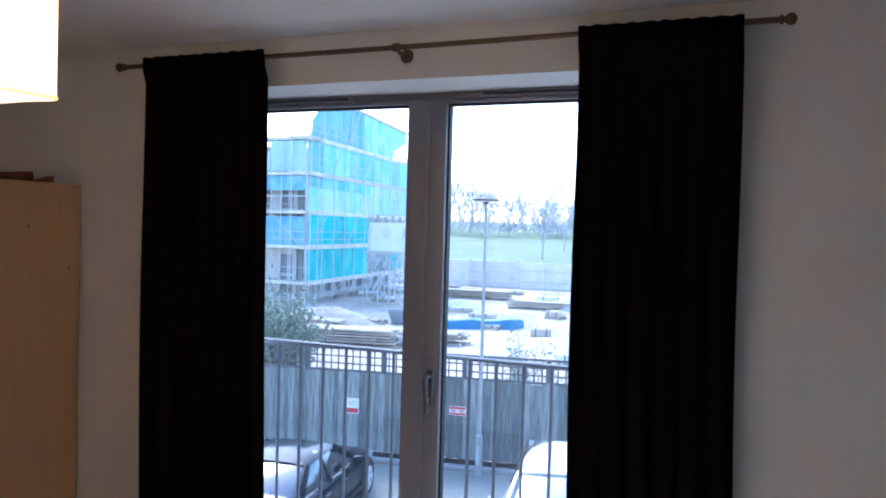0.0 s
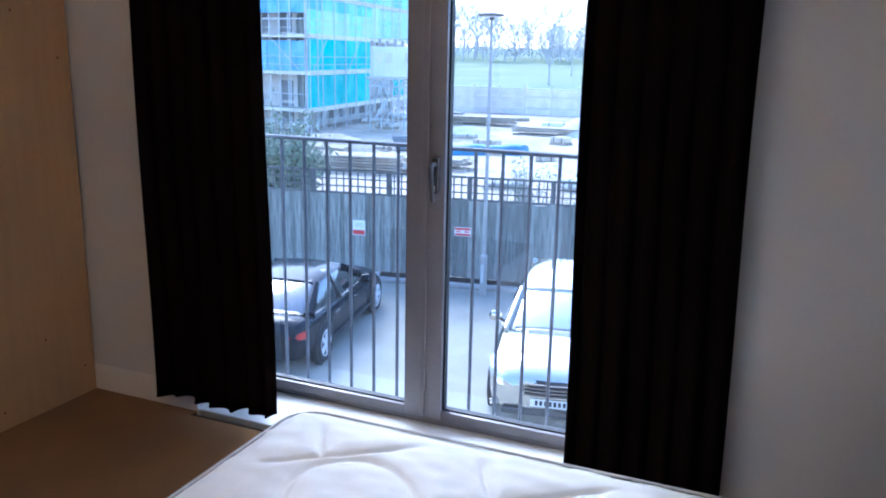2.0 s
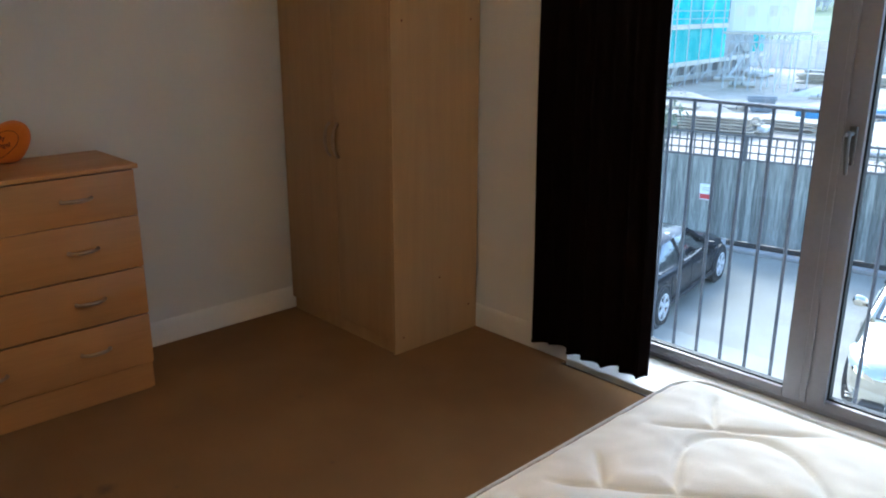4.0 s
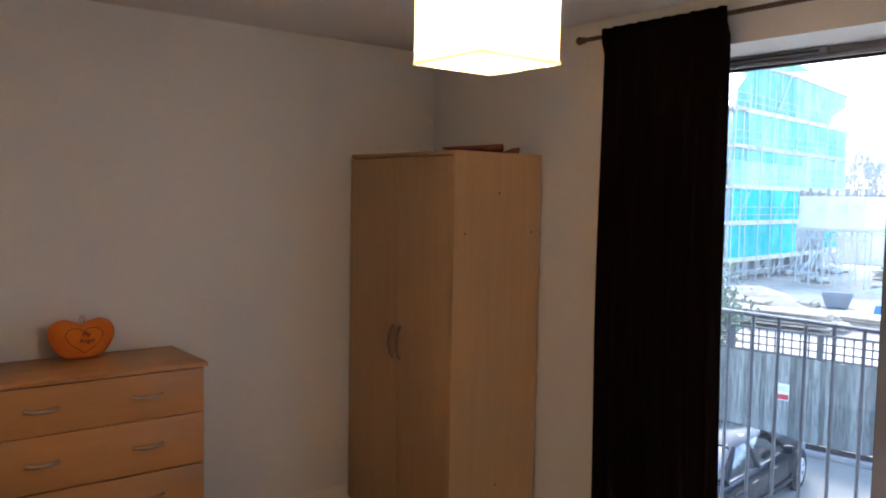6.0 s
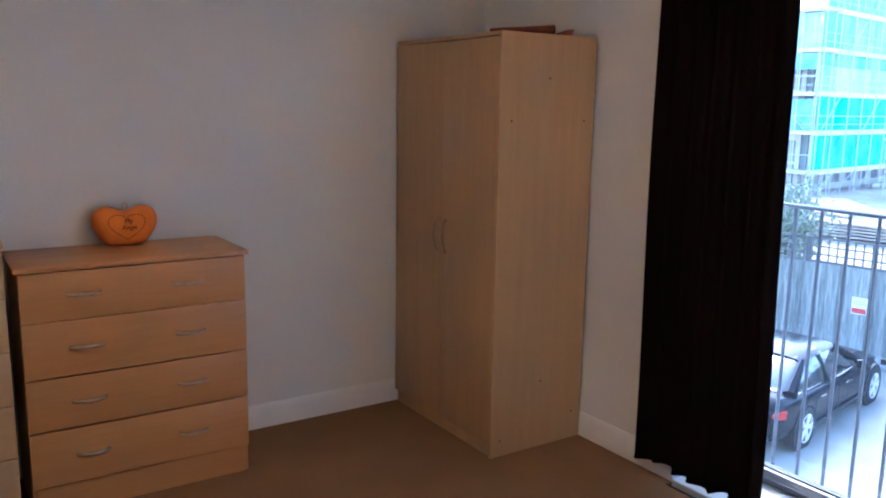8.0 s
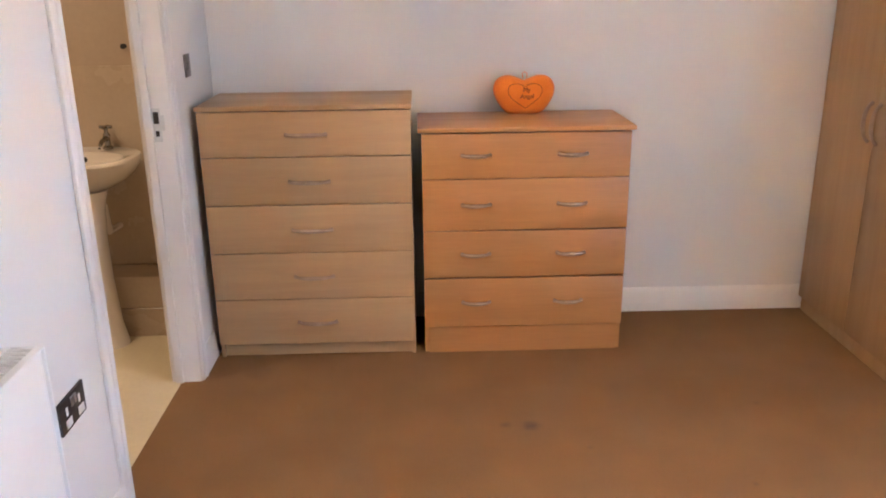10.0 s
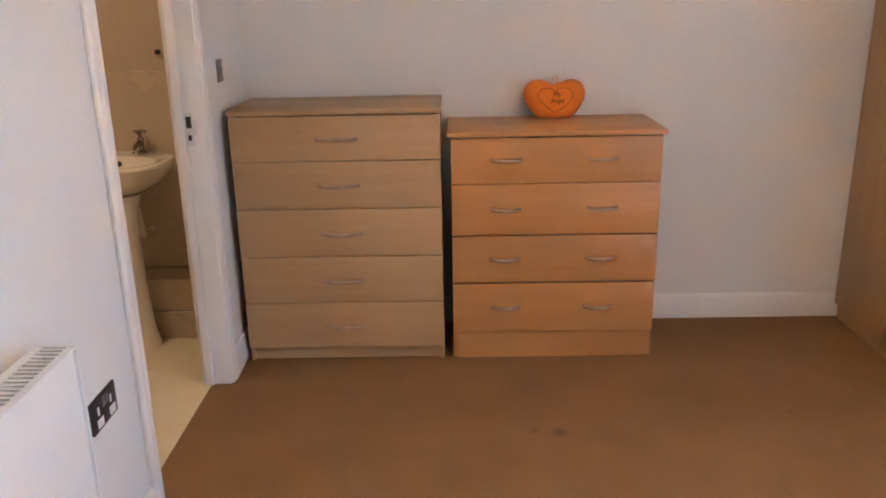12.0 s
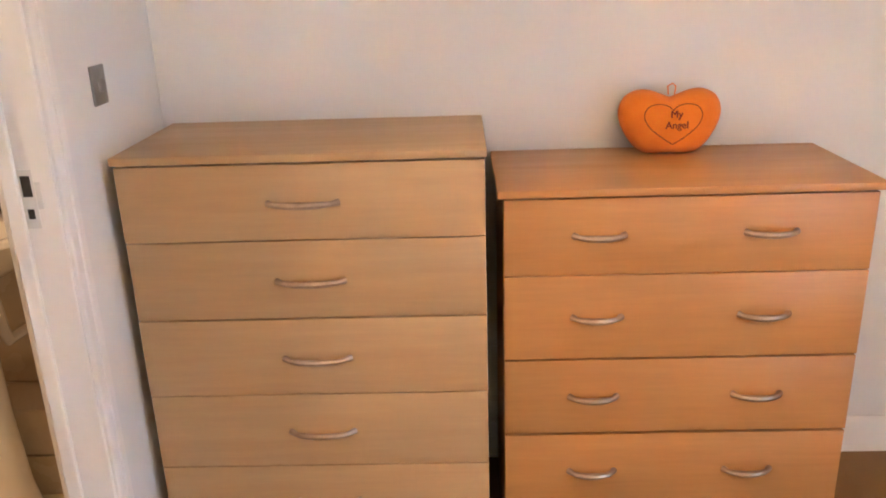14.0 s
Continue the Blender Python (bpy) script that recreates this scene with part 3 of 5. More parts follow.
def quilt(x, y):
    """Depth of the quilting: two sets of waving seams that cross, with small puckers beside them."""
    p, q = 0.8 * (x + 0.75) + 0.6 * (y - 1.53), -0.6 * (x + 0.75) + 0.8 * (y - 1.53)
    k = math.floor(q / 0.33)
    d = abs(q - 0.33 * round(q / 0.33))
    for kk in (k, k - 1):
        qq = q - 0.33 * kk
        for shift in (0.0, 0.26):
            pp = (p - 0.14 - shift - 0.13 * kk + 0.26) % 0.52 - 0.26
            r = ((abs(pp) / 0.172) ** 2.4 + (abs(qq) / 0.30) ** 2.4) ** (1 / 2.4)
            if shift == 0.0 and 0 <= qq:
                d = min(d, abs(r - 1) * 0.2)
    edge = min(x - BX0, BX1 - x, y - BY0, BY1 - y)
    seam = -0.012 * math.exp(-(d / 0.008) ** 2) - 0.006 * math.exp(-(d / 0.03) ** 2)
    puff = 0.005 * min(d / 0.05, 1)
    pucker = 0.0035 * noise.noise(Vector((x * 9, y * 21, 0.3))) + 0.0025 * noise.noise(Vector((x * 26, y * 14, 3.3)))
    fade = min(max((edge - 0.07) / 0.05, 0), 1)
    return (seam + puff) * fade + pucker - 0.016 * math.exp(-(edge / 0.03) ** 2)


bm, grid = bmesh.new(), []
NX, NY = 230, 160
for j in range(NY + 1):
    row = []
    for i in range(NX + 1):
        x, y = corner(BX0 + (BX1 - BX0) * i / NX, BY0 + (BY1 - BY0) * j / NY, 0.1)
        row.append(bm.verts.new((x, y, BT + quilt(x, y))))
    grid.append(row)
for a, b in zip(grid, grid[1:]):
    for i in range(NX):
        bm.faces.new((a[i], a[i + 1], b[i + 1], b[i]))
part("quilted_top", bm, TICK, bed, angle=80)


def outline(inset, z, n=14, r=0.1):
    pts = []
    for cx, cy, a0 in ((BX1 - r, BY1 - r, 0), (BX0 + r, BY1 - r, 90), (BX0 + r, BY0 + r, 180), (BX1 - r, BY0 + r, 270)):
        for k in range(n + 1):
            a = radians(a0 + 90 * k / n)
            pts.append((cx + (r - inset) * math.cos(a), cy + (r - inset) * math.sin(a), z))
    return pts


part("border", loft([outline(0.01, 0.236), outline(-0.006, 0.27), outline(-0.010, 0.34), outline(-0.006, 0.41), outline(0.0, BT - 0.016)]), TICK, bed)
for z in (0.25, BT - 0.012):
    ring = outline(-0.004, z)
    part("piping", tube(ring + ring[:1], 0.0045, 6), PIPING, bed, "grey piping")


# ---- pendant lamp ----
LX, LY, LB, LS, LH = -1.228, 1.14, 1.934, 0.112, 0.235
lamp = thing("pendant_lamp", LX, LY, H, "lit square cream paper pendant lampshade", "ceiling lamp")
part("ceiling_rose", lathe([(0.05, 0), (0.05, -0.012), (0.035, -0.024), (0.008, -0.030)], (LX, LY, H), 20), WHITE_PLASTIC, lamp)
part("cord", tube([(LX, LY, H - 0.03), (LX, LY, LB + 0.21)], 0.0035, 8), WHITE_PLASTIC, lamp)
holder = part("lamp_holder", lathe([(0.008, 0.06), (0.018, 0.05), (0.02, 0.0), (0.016, -0.012)], (LX, LY, LB + 0.165), 16), WHITE_PLASTIC, lamp)
bulb = part("bulb", lathe([(0.012, 0.045), (0.013, 0.035), (0.024, 0.012), (0.026, 0.0), (0.018, -0.02), (0.003, -0.027)], (LX, LY, LB + 0.110), 18), BULB, lamp, "lit warm bulb")
bulb.visible_shadow = False
shade = part("shade", bmesh.new(), SHADE, lamp, "cream paper shade")
sb = bmesh.new()
for k in range(4):
    a = Matrix.Rotation(k * math.pi / 2, 4, "Z")
    vs = []
    for z in (LB, LB + LH):
        vs.append([sb.verts.new(Vector((LX, LY, 0)) + (a @ Vector((LS, -LS + 2 * LS * i / 8, 0)) + Vector((0, 0, z)) + (a @ Vector((0.0015 * math.sin(i * 1.3 + k), 0, 0))))) for i in range(9)])
    for i in range(8):
        sb.faces.new((vs[0][i], vs[0][i + 1], vs[1][i + 1], vs[1][i]))
sb.transform(spot(lamp).inverted())
bmesh.ops.remove_doubles(sb, verts=sb.verts, dist=0.002)
sb.to_mesh(shade.data)
sb.free()
TAPE = SHADE.copy()
TAPE.name = "yellowed_tape"
for nd in TAPE.node_tree.nodes:
    if nd.type in ("BSDF_TRANSLUCENT", "BSDF_PRINCIPLED"):
        nd.inputs[0].default_value = (0.92, 0.87, 0.76, 1)
for z in (LB, LB + LH - 0.007):
    part("edge_band", boxes(((LX - LS - 0.002, LY - LS - 0.002, z), (LX - LS, LY + LS + 0.002, z + 0.007)), ((LX + LS, LY - LS - 0.002, z), (LX + LS + 0.002, LY + LS + 0.002, z + 0.007)),
                            ((LX - LS, LY - LS - 0.002, z), (LX + LS, LY - LS, z + 0.007)), ((LX - LS, LY + LS, z), (LX + LS, LY + LS + 0.002, z + 0.007))), TAPE, lamp, "yellowed edge tape")
part("spider_wire", tube([(LX - LS, LY, LB + LH - 0.006), (LX, LY, LB + 0.215), (LX + LS, LY, LB + LH - 0.006)], 0.0015, 6, tube([(LX, LY - LS, LB + LH - 0.006), (LX, LY, LB + 0.215), (LX, LY + LS, LB + LH - 0.006)], 0.0015, 6)), NICKEL, lamp)
part("tear", tube([(LX + LS + 0.001, LY + 0.035, LB + 0.01), (LX + LS + 0.001, LY + 0.042, LB + 0.035), (LX + LS + 0.001, LY + 0.038, LB + 0.055)], 0.0012, 5), BROWN, lamp, "small brown tear")


# ---- chests of drawers ----
def bow(x, yc, z, half, out, r, upright=False):
    """A bow handle standing out from a front at x; along y, or along z if upright. Upright ones stand out towards -y."""
    pts = []
    for k in range(13):
        s = -1 + k / 6
        o = out * (1 - s * s) ** 0.6
        pts.append((x, yc - o, z + s * half) if upright else (x + o, yc + s * half, z))
    return tube(pts, [r * (1.4 if k in (0, 12) else 0.85 + 0.55 * (1 - (k / 6 - 1) ** 2)) for k in range(13)], 8)


def chest(y0, y1, h, front, lines, handle_y, material, label, over, half, plinth_in, drop, gap):
    back = XW + 0.017
    e = thing("chest_of_drawers", (back + front) / 2, (y0 + y1) / 2, 0, label, "chest of drawers", "chests along the wall")
    t = 0.016
    part("side_panel", one((back, y0, 0), (front - 0.019, y0 + t, h - 0.018), 0.001), material, e)
    part("side_panel", one((back, y1 - t, 0), (front - 0.019, y1, h - 0.018), 0.001), material, e)
    part("back_panel", one((back, y0 + t, 0.05), (back + 0.004, y1 - t, h - 0.018)), DARK, e)
    # Solid filler whose brown stands for the shade in the drawer gaps.
    part("inside", one((back + 0.005, y0 + t, 0.06), (front - 0.03, y1 - t, h - 0.022)), GAP, e)
    part("top_panel", one((back, y0 - over, h - 0.018), (front + 0.012, y1 + over, h), 0.003, 2), material, e)
    part("plinth", one((front - 0.06, y0 + t, 0), (front - plinth_in, y1 - t, lines[0] - 0.003), 0.001), material, e)
    rnd = random.Random(int(h * 1000))
    for z0, z1 in zip(lines, lines[1:]):
        o = rnd.uniform(0, 0.0035)
        d = part("drawer", one((front - 0.018 + o, y0 + 0.001, z0 + gap[lines.index(z0)]), (front + o, y1 - 0.001, z1 - gap[lines.index(z1)]), 0.0015, 2), material, e)
        for hy in handle_y:
            part("handle", bow(front + o, hy + rnd.uniform(-0.003, 0.003), (z0 + z1) / 2 + drop, half, 0.027, 0.0060), NICKEL, d, "bowed satin metal handle")


chest(-0.446, 0.368, 1.050, -3.030, (0.063, 0.262, 0.461, 0.659, 0.851, 1.03), (-0.034,), MAPLE,
      "pale maple five-drawer chest with bowed metal handles", 0.004, 0.078, 0.034, -0.002, (0.002, 0.0017, 0.0016, 0.0016, 0.0017, 0.004))
chest(0.408, 1.230, 0.953, -3.038, (0.117, 0.334, 0.536, 0.748, 0.933), (0.622, 1.003), BEECH,
      "orange beech four-drawer chest with paired handles", 0.014, 0.056, 0.010, 0.003, (0.002, 0.0038, 0.0028, 0.0012, 0.004))

# ---- heart cushion ----
HX, HY, HZ, HW, HH = -3.375, 0.846, 1.0335, 0.260, 0.160
heart = thing("heart_cushion", HX, HY, 0.953, "orange plush heart cushion leaning on the wall", "cushion")


def half_curve(points, u):
    """A smooth curve through points, u from 0 to 1."""
    f = u * (len(points) - 1)
    k = min(int(f), len(points) - 2)
    f -= k
    p0, p1, p2, p3 = (points[min(max(k + d, 0), len(points) - 1)] for d in (-1, 0, 1, 2))
    return tuple(0.5 * (2 * q1 + (q2 - q0) * f + (2 * q0 - 5 * q1 + 4 * q2 - q3) * f * f + (3 * q1 - q0 - 3 * q2 + q3) * f ** 3) for q0, q1, q2, q3 in zip(p0, p1, p2, p3))


def heart_at(a, points=((0, 0.37), (0.10, 0.43), (0.22, 0.495), (0.34, 0.485), (0.45, 0.38), (0.5, 0.18), (0.48, -0.03), (0.41, -0.25), (0.32, -0.42), (0.21, -0.5), (0, -0.5))):
    u = (a / math.pi) % 2
    x, z = half_curve(points, min(u, 2 - u))
    return (x if u <= 1 else -x), z


def stitch_point(a):
    """A point of the small pointed heart sewn on the cushion's front."""
    x, z = heart_at(a, ((0, 0.20), (0.05, 0.27), (0.14, 0.30), (0.235, 0.26), (0.275, 0.13), (0.235, -0.03), (0.12, -0.19), (0, -0.32)))
    around = [heart_at(i * math.tau / 56) for i in range(56)]
    ox, oz = max(around, key=lambda p: (p[0] * x + p[1] * z) / math.hypot(*p))
    s = math.hypot(x, z) / math.hypot(ox, oz)
    return (HX + 0.05 * math.sqrt(max(0, 1 - s ** 2.6)) - 0.12 * z * HH + 0.0005, HY + x * HW, HZ + z * HH)


def heart_point(s, a, side, depth):
    hx, hz = heart_at(a)
    lean = -0.12 * hz * s * HH
    return (HX + side * depth * math.sqrt(max(0, 1 - s ** 2.6)) + lean, HY + hx * s * HW, HZ + hz * s * HH)


bm = bmesh.new()
hv = []
for side, steps in ((1, range(0, 13)), (-1, range(11, -1, -1))):
    for k in steps:
        hv.append([bm.verts.new(heart_point(max(k / 12, 0.004), i * math.tau / 56, side, 0.05)) for i in range(56)])
for a, b in zip(hv, hv[1:]):
    for i in range(56):
        bm.faces.new((a[i], a[(i + 1) % 56], b[(i + 1) % 56], b[i]))
bmesh.ops.remove_doubles(bm, verts=bm.verts, dist=0.0004)
part("stuffed_heart", bm, PLUSH, heart, angle=80)
ring = [Vector(stitch_point(i * math.tau / 60)) for i in range(61)]
part("stitched_outline", tube(ring, 0.0011, 5), STITCH, heart, "dark red stitched heart outline")
part("hanging_loop", tube([(HX, HY - 0.006, HZ + 0.066), (HX, HY - 0.008, HZ + 0.088), (HX, HY + 0.004, HZ + 0.094), (HX, HY + 0.012, HZ + 0.086), (HX, HY + 0.01, HZ + 0.066)], 0.0016, 6), PLUSH, heart)


def words(text, size, m, material, parent, name="lettering", depth=0.0008):
    """Flat letters in the built-in font as a mesh; m lays their x, y plane."""
    cu = bpy.data.curves.new(name, "FONT")
    cu.body, cu.size, cu.align_x, cu.align_y, cu.extrude = text, size, "CENTER", "CENTER", depth
    tmp = bpy.data.objects.new(name, cu)
    me = bpy.data.meshes.new_from_object(tmp)
    bpy.data.objects.remove(tmp)
    me.transform(m)
    me.transform(spot(parent).inverted())
    me.materials.clear()
    me.materials.append(material)
    ob = new(name, me)
    ob.parent = parent
    return ob


words("My", 0.025, Matrix.Translation((HX + 0.0505, HY + 0.006, HZ + 0.024)) @ pose(0, 0, 0, 90, 0, 90), STITCH, heart, depth=0.0025)
words("Angel", 0.025, Matrix.Translation((HX + 0.0515, HY + 0.008, HZ - 0.003)) @ pose(0, 0, 0, 90, 0, 90), STITCH, heart, depth=0.0025)

# ---- wardrobe ----
WX0, WX1, WY0, WY1, WH = XW + 0.017, -2.597, 2.17, YN - 0.016, 1.845
wd = thing("wardrobe", (WX0 + WX1) / 2, (WY0 + WY1) / 2, 0, "pale maple two-door wardrobe standing in the corner", "wardrobe")
part("side_panel", one((WX0, WY0 + 0.02, 0), (WX0 + 0.016, WY1, WH - 0.017), 0.001), MAPLE_UP, wd)
part("side_panel", one((WX1 - 0.016, WY0, 0), (WX1, WY1, WH), 0.0015), MAPLE_UP, wd)
part("top_panel", one((WX0, WY0 + 0.006, WH - 0.017), (WX1 - 0.016, WY1, WH), 0.001), MAPLE_UP, wd)
part("back_panel", one((WX0 + 0.016, WY1 - 0.004, 0.05), (WX1 - 0.016, WY1, WH - 0.017)), DARK, wd)
# Solid filler, coloured dark as the shade behind the door gaps.
part("inside", one((WX0 + 0.016, WY0 + 0.024, 0.07), (WX1 - 0.016, WY1 - 0.006, WH - 0.02)), DARK, wd)
part("plinth", one((WX0 + 0.016, WY0 + 0.012, 0), (WX1 - 0.016, WY0 + 0.028, 0.068), 0.001), MAPLE_UP, wd)
mid = -3.018
for x0, x1, hx in ((WX0 + 0.001, mid - 0.0006, mid - 0.032), (mid + 0.0006, WX1 - 0.020, mid + 0.03)):
    d = part("door", one((x0, WY0 + 0.002, 0.066), (x1, WY0 + 0.019, WH - 0.023), 0.002, 2), MAPLE_UP, wd)
    part("handle", bow(hx, WY0 + 0.002, 0.945, 0.078, 0.030, 0.0058, True), NICKEL, d, "bowed satin metal handle")
for y, z in ((2.432, 1.662), (2.232, 1.482), (2.636, 1.484), (2.221, 0.073), (2.446, 0.315), (2.64, 0.132)):
    part("screw_cap", lathe([(0.005, -0.001), (0.005, 0.0012), (0.003, 0.0018)], (WX1, y, z), 10, (1, 0, 0)), BROWN, wd, "small dark screw cap")

cane = thing("rolled_bundle", -2.67, 2.4, WH, "thin brown rolled bundle lying on the wardrobe", "bundle")
part("roll", tube([(-2.72, 2.20, WH + 0.010), (-2.69, 2.30, WH + 0.015), (-2.655, 2.44, WH + 0.021), (-2.645, 2.475, WH + 0.022)], [0.006, 0.012, 0.019, 0.021], 12), BROWN, cane)
part("roll_end", lathe([(0.021, 0), (0.022, 0.004), (0.016, 0.006), (0.010, -0.004)], (-2.645, 2.476, WH + 0.022), 14, (0.25, 0.97, 0)), DARK, cane)
stub = thing("brown_wedge", -2.635, 2.55, WH, "small brown wooden wedge on the wardrobe", "wedge")
part("block", loft([[(-2.66, 2.50, WH + 0.001), (-2.62, 2.50, WH + 0.001), (-2.62, 2.50, WH + 0.008), (-2.66, 2.50, WH + 0.008)],
                    [(-2.66, 2.57, WH + 0.001), (-2.62, 2.57, WH + 0.001), (-2.62, 2.575, WH + 0.03), (-2.66, 2.575, WH + 0.03)]]), BROWN, stub)

# ---- on the doorway wall: switch, socket, radiator ----
sw = thing("light_switch", -3.09, YS, 1.198, "brushed metal single light switch on the wall", "light switch")
part("plate", one((-3.133, YS, 1.155), (-3.065, YS + 0.007, 1.241), 0.003, 2), STEEL, sw)
part("rocker", one((-3.110, YS + 0.0065, 1.183), (-3.088, YS + 0.012, 1.213), 0.002), STEEL, sw)
SX, SZ = -1.748, 0.487
so = thing("double_socket", SX, YS, SZ, "dark metal double socket with white inserts", "power socket")
part("plate", one((SX - 0.073, YS, SZ - 0.043), (SX + 0.073, YS + 0.008, SZ + 0.043), 0.003, 2), SOCKET, so)
for x in (SX - 0.040, SX + 0.033):
    part("insert", boxes(((x - 0.017, YS + 0.0075, SZ - 0.035), (x + 0.017, YS + 0.010, SZ - 0.012)), ((x - 0.001, YS + 0.0075, SZ - 0.002), (x + 0.009, YS + 0.010, SZ + 0.020)), bevel=0.001), WHITE_PLASTIC, so, "white plastic insert")
for x in (SX - 0.012, SX + 0.006):
    part("rocker", one((x - 0.007, YS + 0.0075, SZ + 0.008), (x + 0.007, YS + 0.012, SZ + 0.036), 0.002), STEEL, so, "grey metal rocker")
# Thin dark line on the wall, built as a slightly raised rod.
slit = thing("wall_slit", -1.647, YS, 0.445, "thin dark upright line against the wall", "cable")
part("cable", tube([(-1.648, YS + 0.003, 0.445), (-1.645, YS + 0.004, 0.485), (-1.649, YS + 0.003, 0.528)], 0.0028, 6), RUBBER, slit)

RX0, RX1, RZ0, RZ1 = -1.445, -0.43, 0.178, 0.793
rad = thing("radiator", (RX0 + RX1) / 2, YS + 0.08, RZ0, "white double-panel radiator with grey top grille", "radiator")


def rad_panel(y0, y1):
    bm = bmesh.new()
    box(bm, (RX0 + 0.004, y0, RZ0), (RX1 - 0.004, y1, RZ1 - 0.004), 0.006, 2)
    return bm


part("panel", rad_panel(YS + 0.035, YS + 0.047), RADIATOR, rad)
part("panel", rad_panel(YS + 0.100, YS + 0.112), RADIATOR, rad)
part("end_cover", one((RX0, YS + 0.03, RZ0 + 0.02), (RX0 + 0.004, YS + 0.118, RZ1), 0.001), RADIATOR, rad)
part("end_cover", one((RX1 - 0.004, YS + 0.03, RZ0 + 0.02), (RX1, YS + 0.118, RZ1), 0.001), RADIATOR, rad)
gr = part("top_grille", boxes(((RX0 + 0.004, YS + 0.03, RZ1 - 0.003), (RX1 - 0.004, YS + 0.050, RZ1)), ((RX0 + 0.004, YS + 0.100, RZ1 - 0.003), (RX1 - 0.004, YS + 0.118, RZ1))), RADIATOR, rad)
for k in range(58):
    x = RX0 + 0.012 + k * 0.0172
    s = part("slat", one((x, YS + 0.050, RZ1 - 0.003), (x + 0.009, YS + 0.100, RZ1 - 0.0005)), GRILLE, gr) if k == 0 else new("slat", s0.data)
    if k == 0:
        s0 = s
    else:
        s.parent, s.location = gr, (k * 0.0172, 0, 0)
part("convector", one((RX0 + 0.01, YS + 0.05, RZ0 + 0.05), (RX1 - 0.01, YS + 0.098, RZ1 - 0.03)), GRILLE, rad)
for x in (RX0 + 0.15, RX1 - 0.15):
    part("wall_bracket", one((x, YS, RZ0 + 0.1), (x + 0.03, YS + 0.036, RZ1 - 0.1)), RADIATOR, rad)
    part("pipe", tube([(x, YS + 0.06, 0), (x, YS + 0.06, RZ0 + 0.06)], 0.0075, 10), CHROME, rad)

# ---- bathroom ----
struct("pipe_boxing", boxes(((XW, -2.2, 0.002), (-3.285, -0.58, 0.132)), ((XW, -2.2, 0.136), (-3.287, -0.58, 0.282)), bevel=0.002), CREAM_TILE, "cream tiled low boxing along the wall", "boxing")
dado = tagged(thing("tile_dado", XW, -1.4, 0.285, "cream tiled splashback behind the basin", "tiles", kind="structure"))
tile = None
for r in range(1):
    for c in range(2):
        y, z = -2.18 + c * 0.798, 0.288
        if tile is None:
            tile = part("tile", one((XW, y, z), (XW + 0.008, y + 0.7975, z + 0.882), 0.001), CREAM_TILE, dado)
            ty, tz = y, z
        else:
            t2 = new("tile", tile.data)
            t2.parent, t2.location = dado, (0, y - ty, z - tz)
basin = thing("pedestal_basin", -3.25, -1.035, 0, "cream ceramic pedestal basin with chrome taps", "wash basin")
CB = -1.035


def basin_ring(half, front, z, back=XW + 0.009, n=40):
    """A basin outline: straight at the wall, bowed in front."""
    pts = []
    for k in range(n):
        a = math.tau * k / n
        c, s = math.cos(a), math.sin(a)
        x = back + (front - back) * (0.5 + 0.5 * math.copysign(abs(c) ** 0.75, c))
        pts.append((x, CB + half * math.copysign(abs(s) ** 0.7, s), z))
    return pts


def bowl_ring(half, x0, x1, z, n=40):
    return [((x0 + x1) / 2 + (x1 - x0) / 2 * math.cos(math.tau * k / n), CB + half * math.sin(math.tau * k / n), z) for k in range(n)]


part("bowl", loft([basin_ring(0.08, -3.24, 0.66), basin_ring(0.14, -3.18, 0.685), basin_ring(0.23, -3.09, 0.74), basin_ring(0.268, -3.042, 0.79), basin_ring(0.275, -3.03, 0.815),
                   basin_ring(0.27, -3.035, 0.825), basin_ring(0.255, -3.05, 0.828), bowl_ring(0.225, -3.36, -3.07, 0.822), bowl_ring(0.20, -3.35, -3.085, 0.78),
                   bowl_ring(0.14, -3.32, -3.13, 0.72), bowl_ring(0.03, -3.25, -3.2, 0.70)]), CERAMIC, basin, angle=50)
part("pedestal", loft([[(-3.215 + 0.085 * w * math.cos(a) * (1.0 if math.cos(a) > 0 else 0.7), CB + 0.04 + 0.108 * w * math.sin(a), z) for a in (math.tau * k / 28 for k in range(28))]
                       for z, w in ((0.002, 1.04), (0.03, 1.0), (0.1, 0.86), (0.3, 0.74), (0.5, 0.72), (0.62, 0.80), (0.69, 0.98))]), CERAMIC, basin)
part("overflow", lathe([(0.012, 0), (0.012, 0.002), (0.007, 0.003)], (-3.352, CB + 0.015, 0.79), 14, (1, 0, 0.35)), DARK, basin)
part("chain_stay", lathe([(0.006, 0), (0.006, 0.004), (0.003, 0.006)], (-3.385, CB + 0.07, 0.829), 10), DARK, basin)
for y in (-1.135, -0.935):
    tap = part("tap", lathe([(0.022, 0), (0.022, 0.008), (0.013, 0.014), (0.012, 0.05), (0.016, 0.055), (0.012, 0.066), (0.008, 0.07), (0.008, 0.088)], (-3.405, y, 0.827), 16), CHROME, basin, "chrome pillar tap")
    part("spout", tube([(-3.405, y, 0.868), (-3.375, y, 0.874), (-3.34, y, 0.868), (-3.322, y, 0.855)], [0.011, 0.010, 0.009, 0.008], 10), CHROME, tap)
    part("tap_head", tube([(-3.405, y - 0.026, 0.92), (-3.405, y + 0.026, 0.92)], 0.007, 10, tube([(-3.431, y, 0.92), (-3.379, y, 0.92)], 0.007, 10)), CHROME, tap)
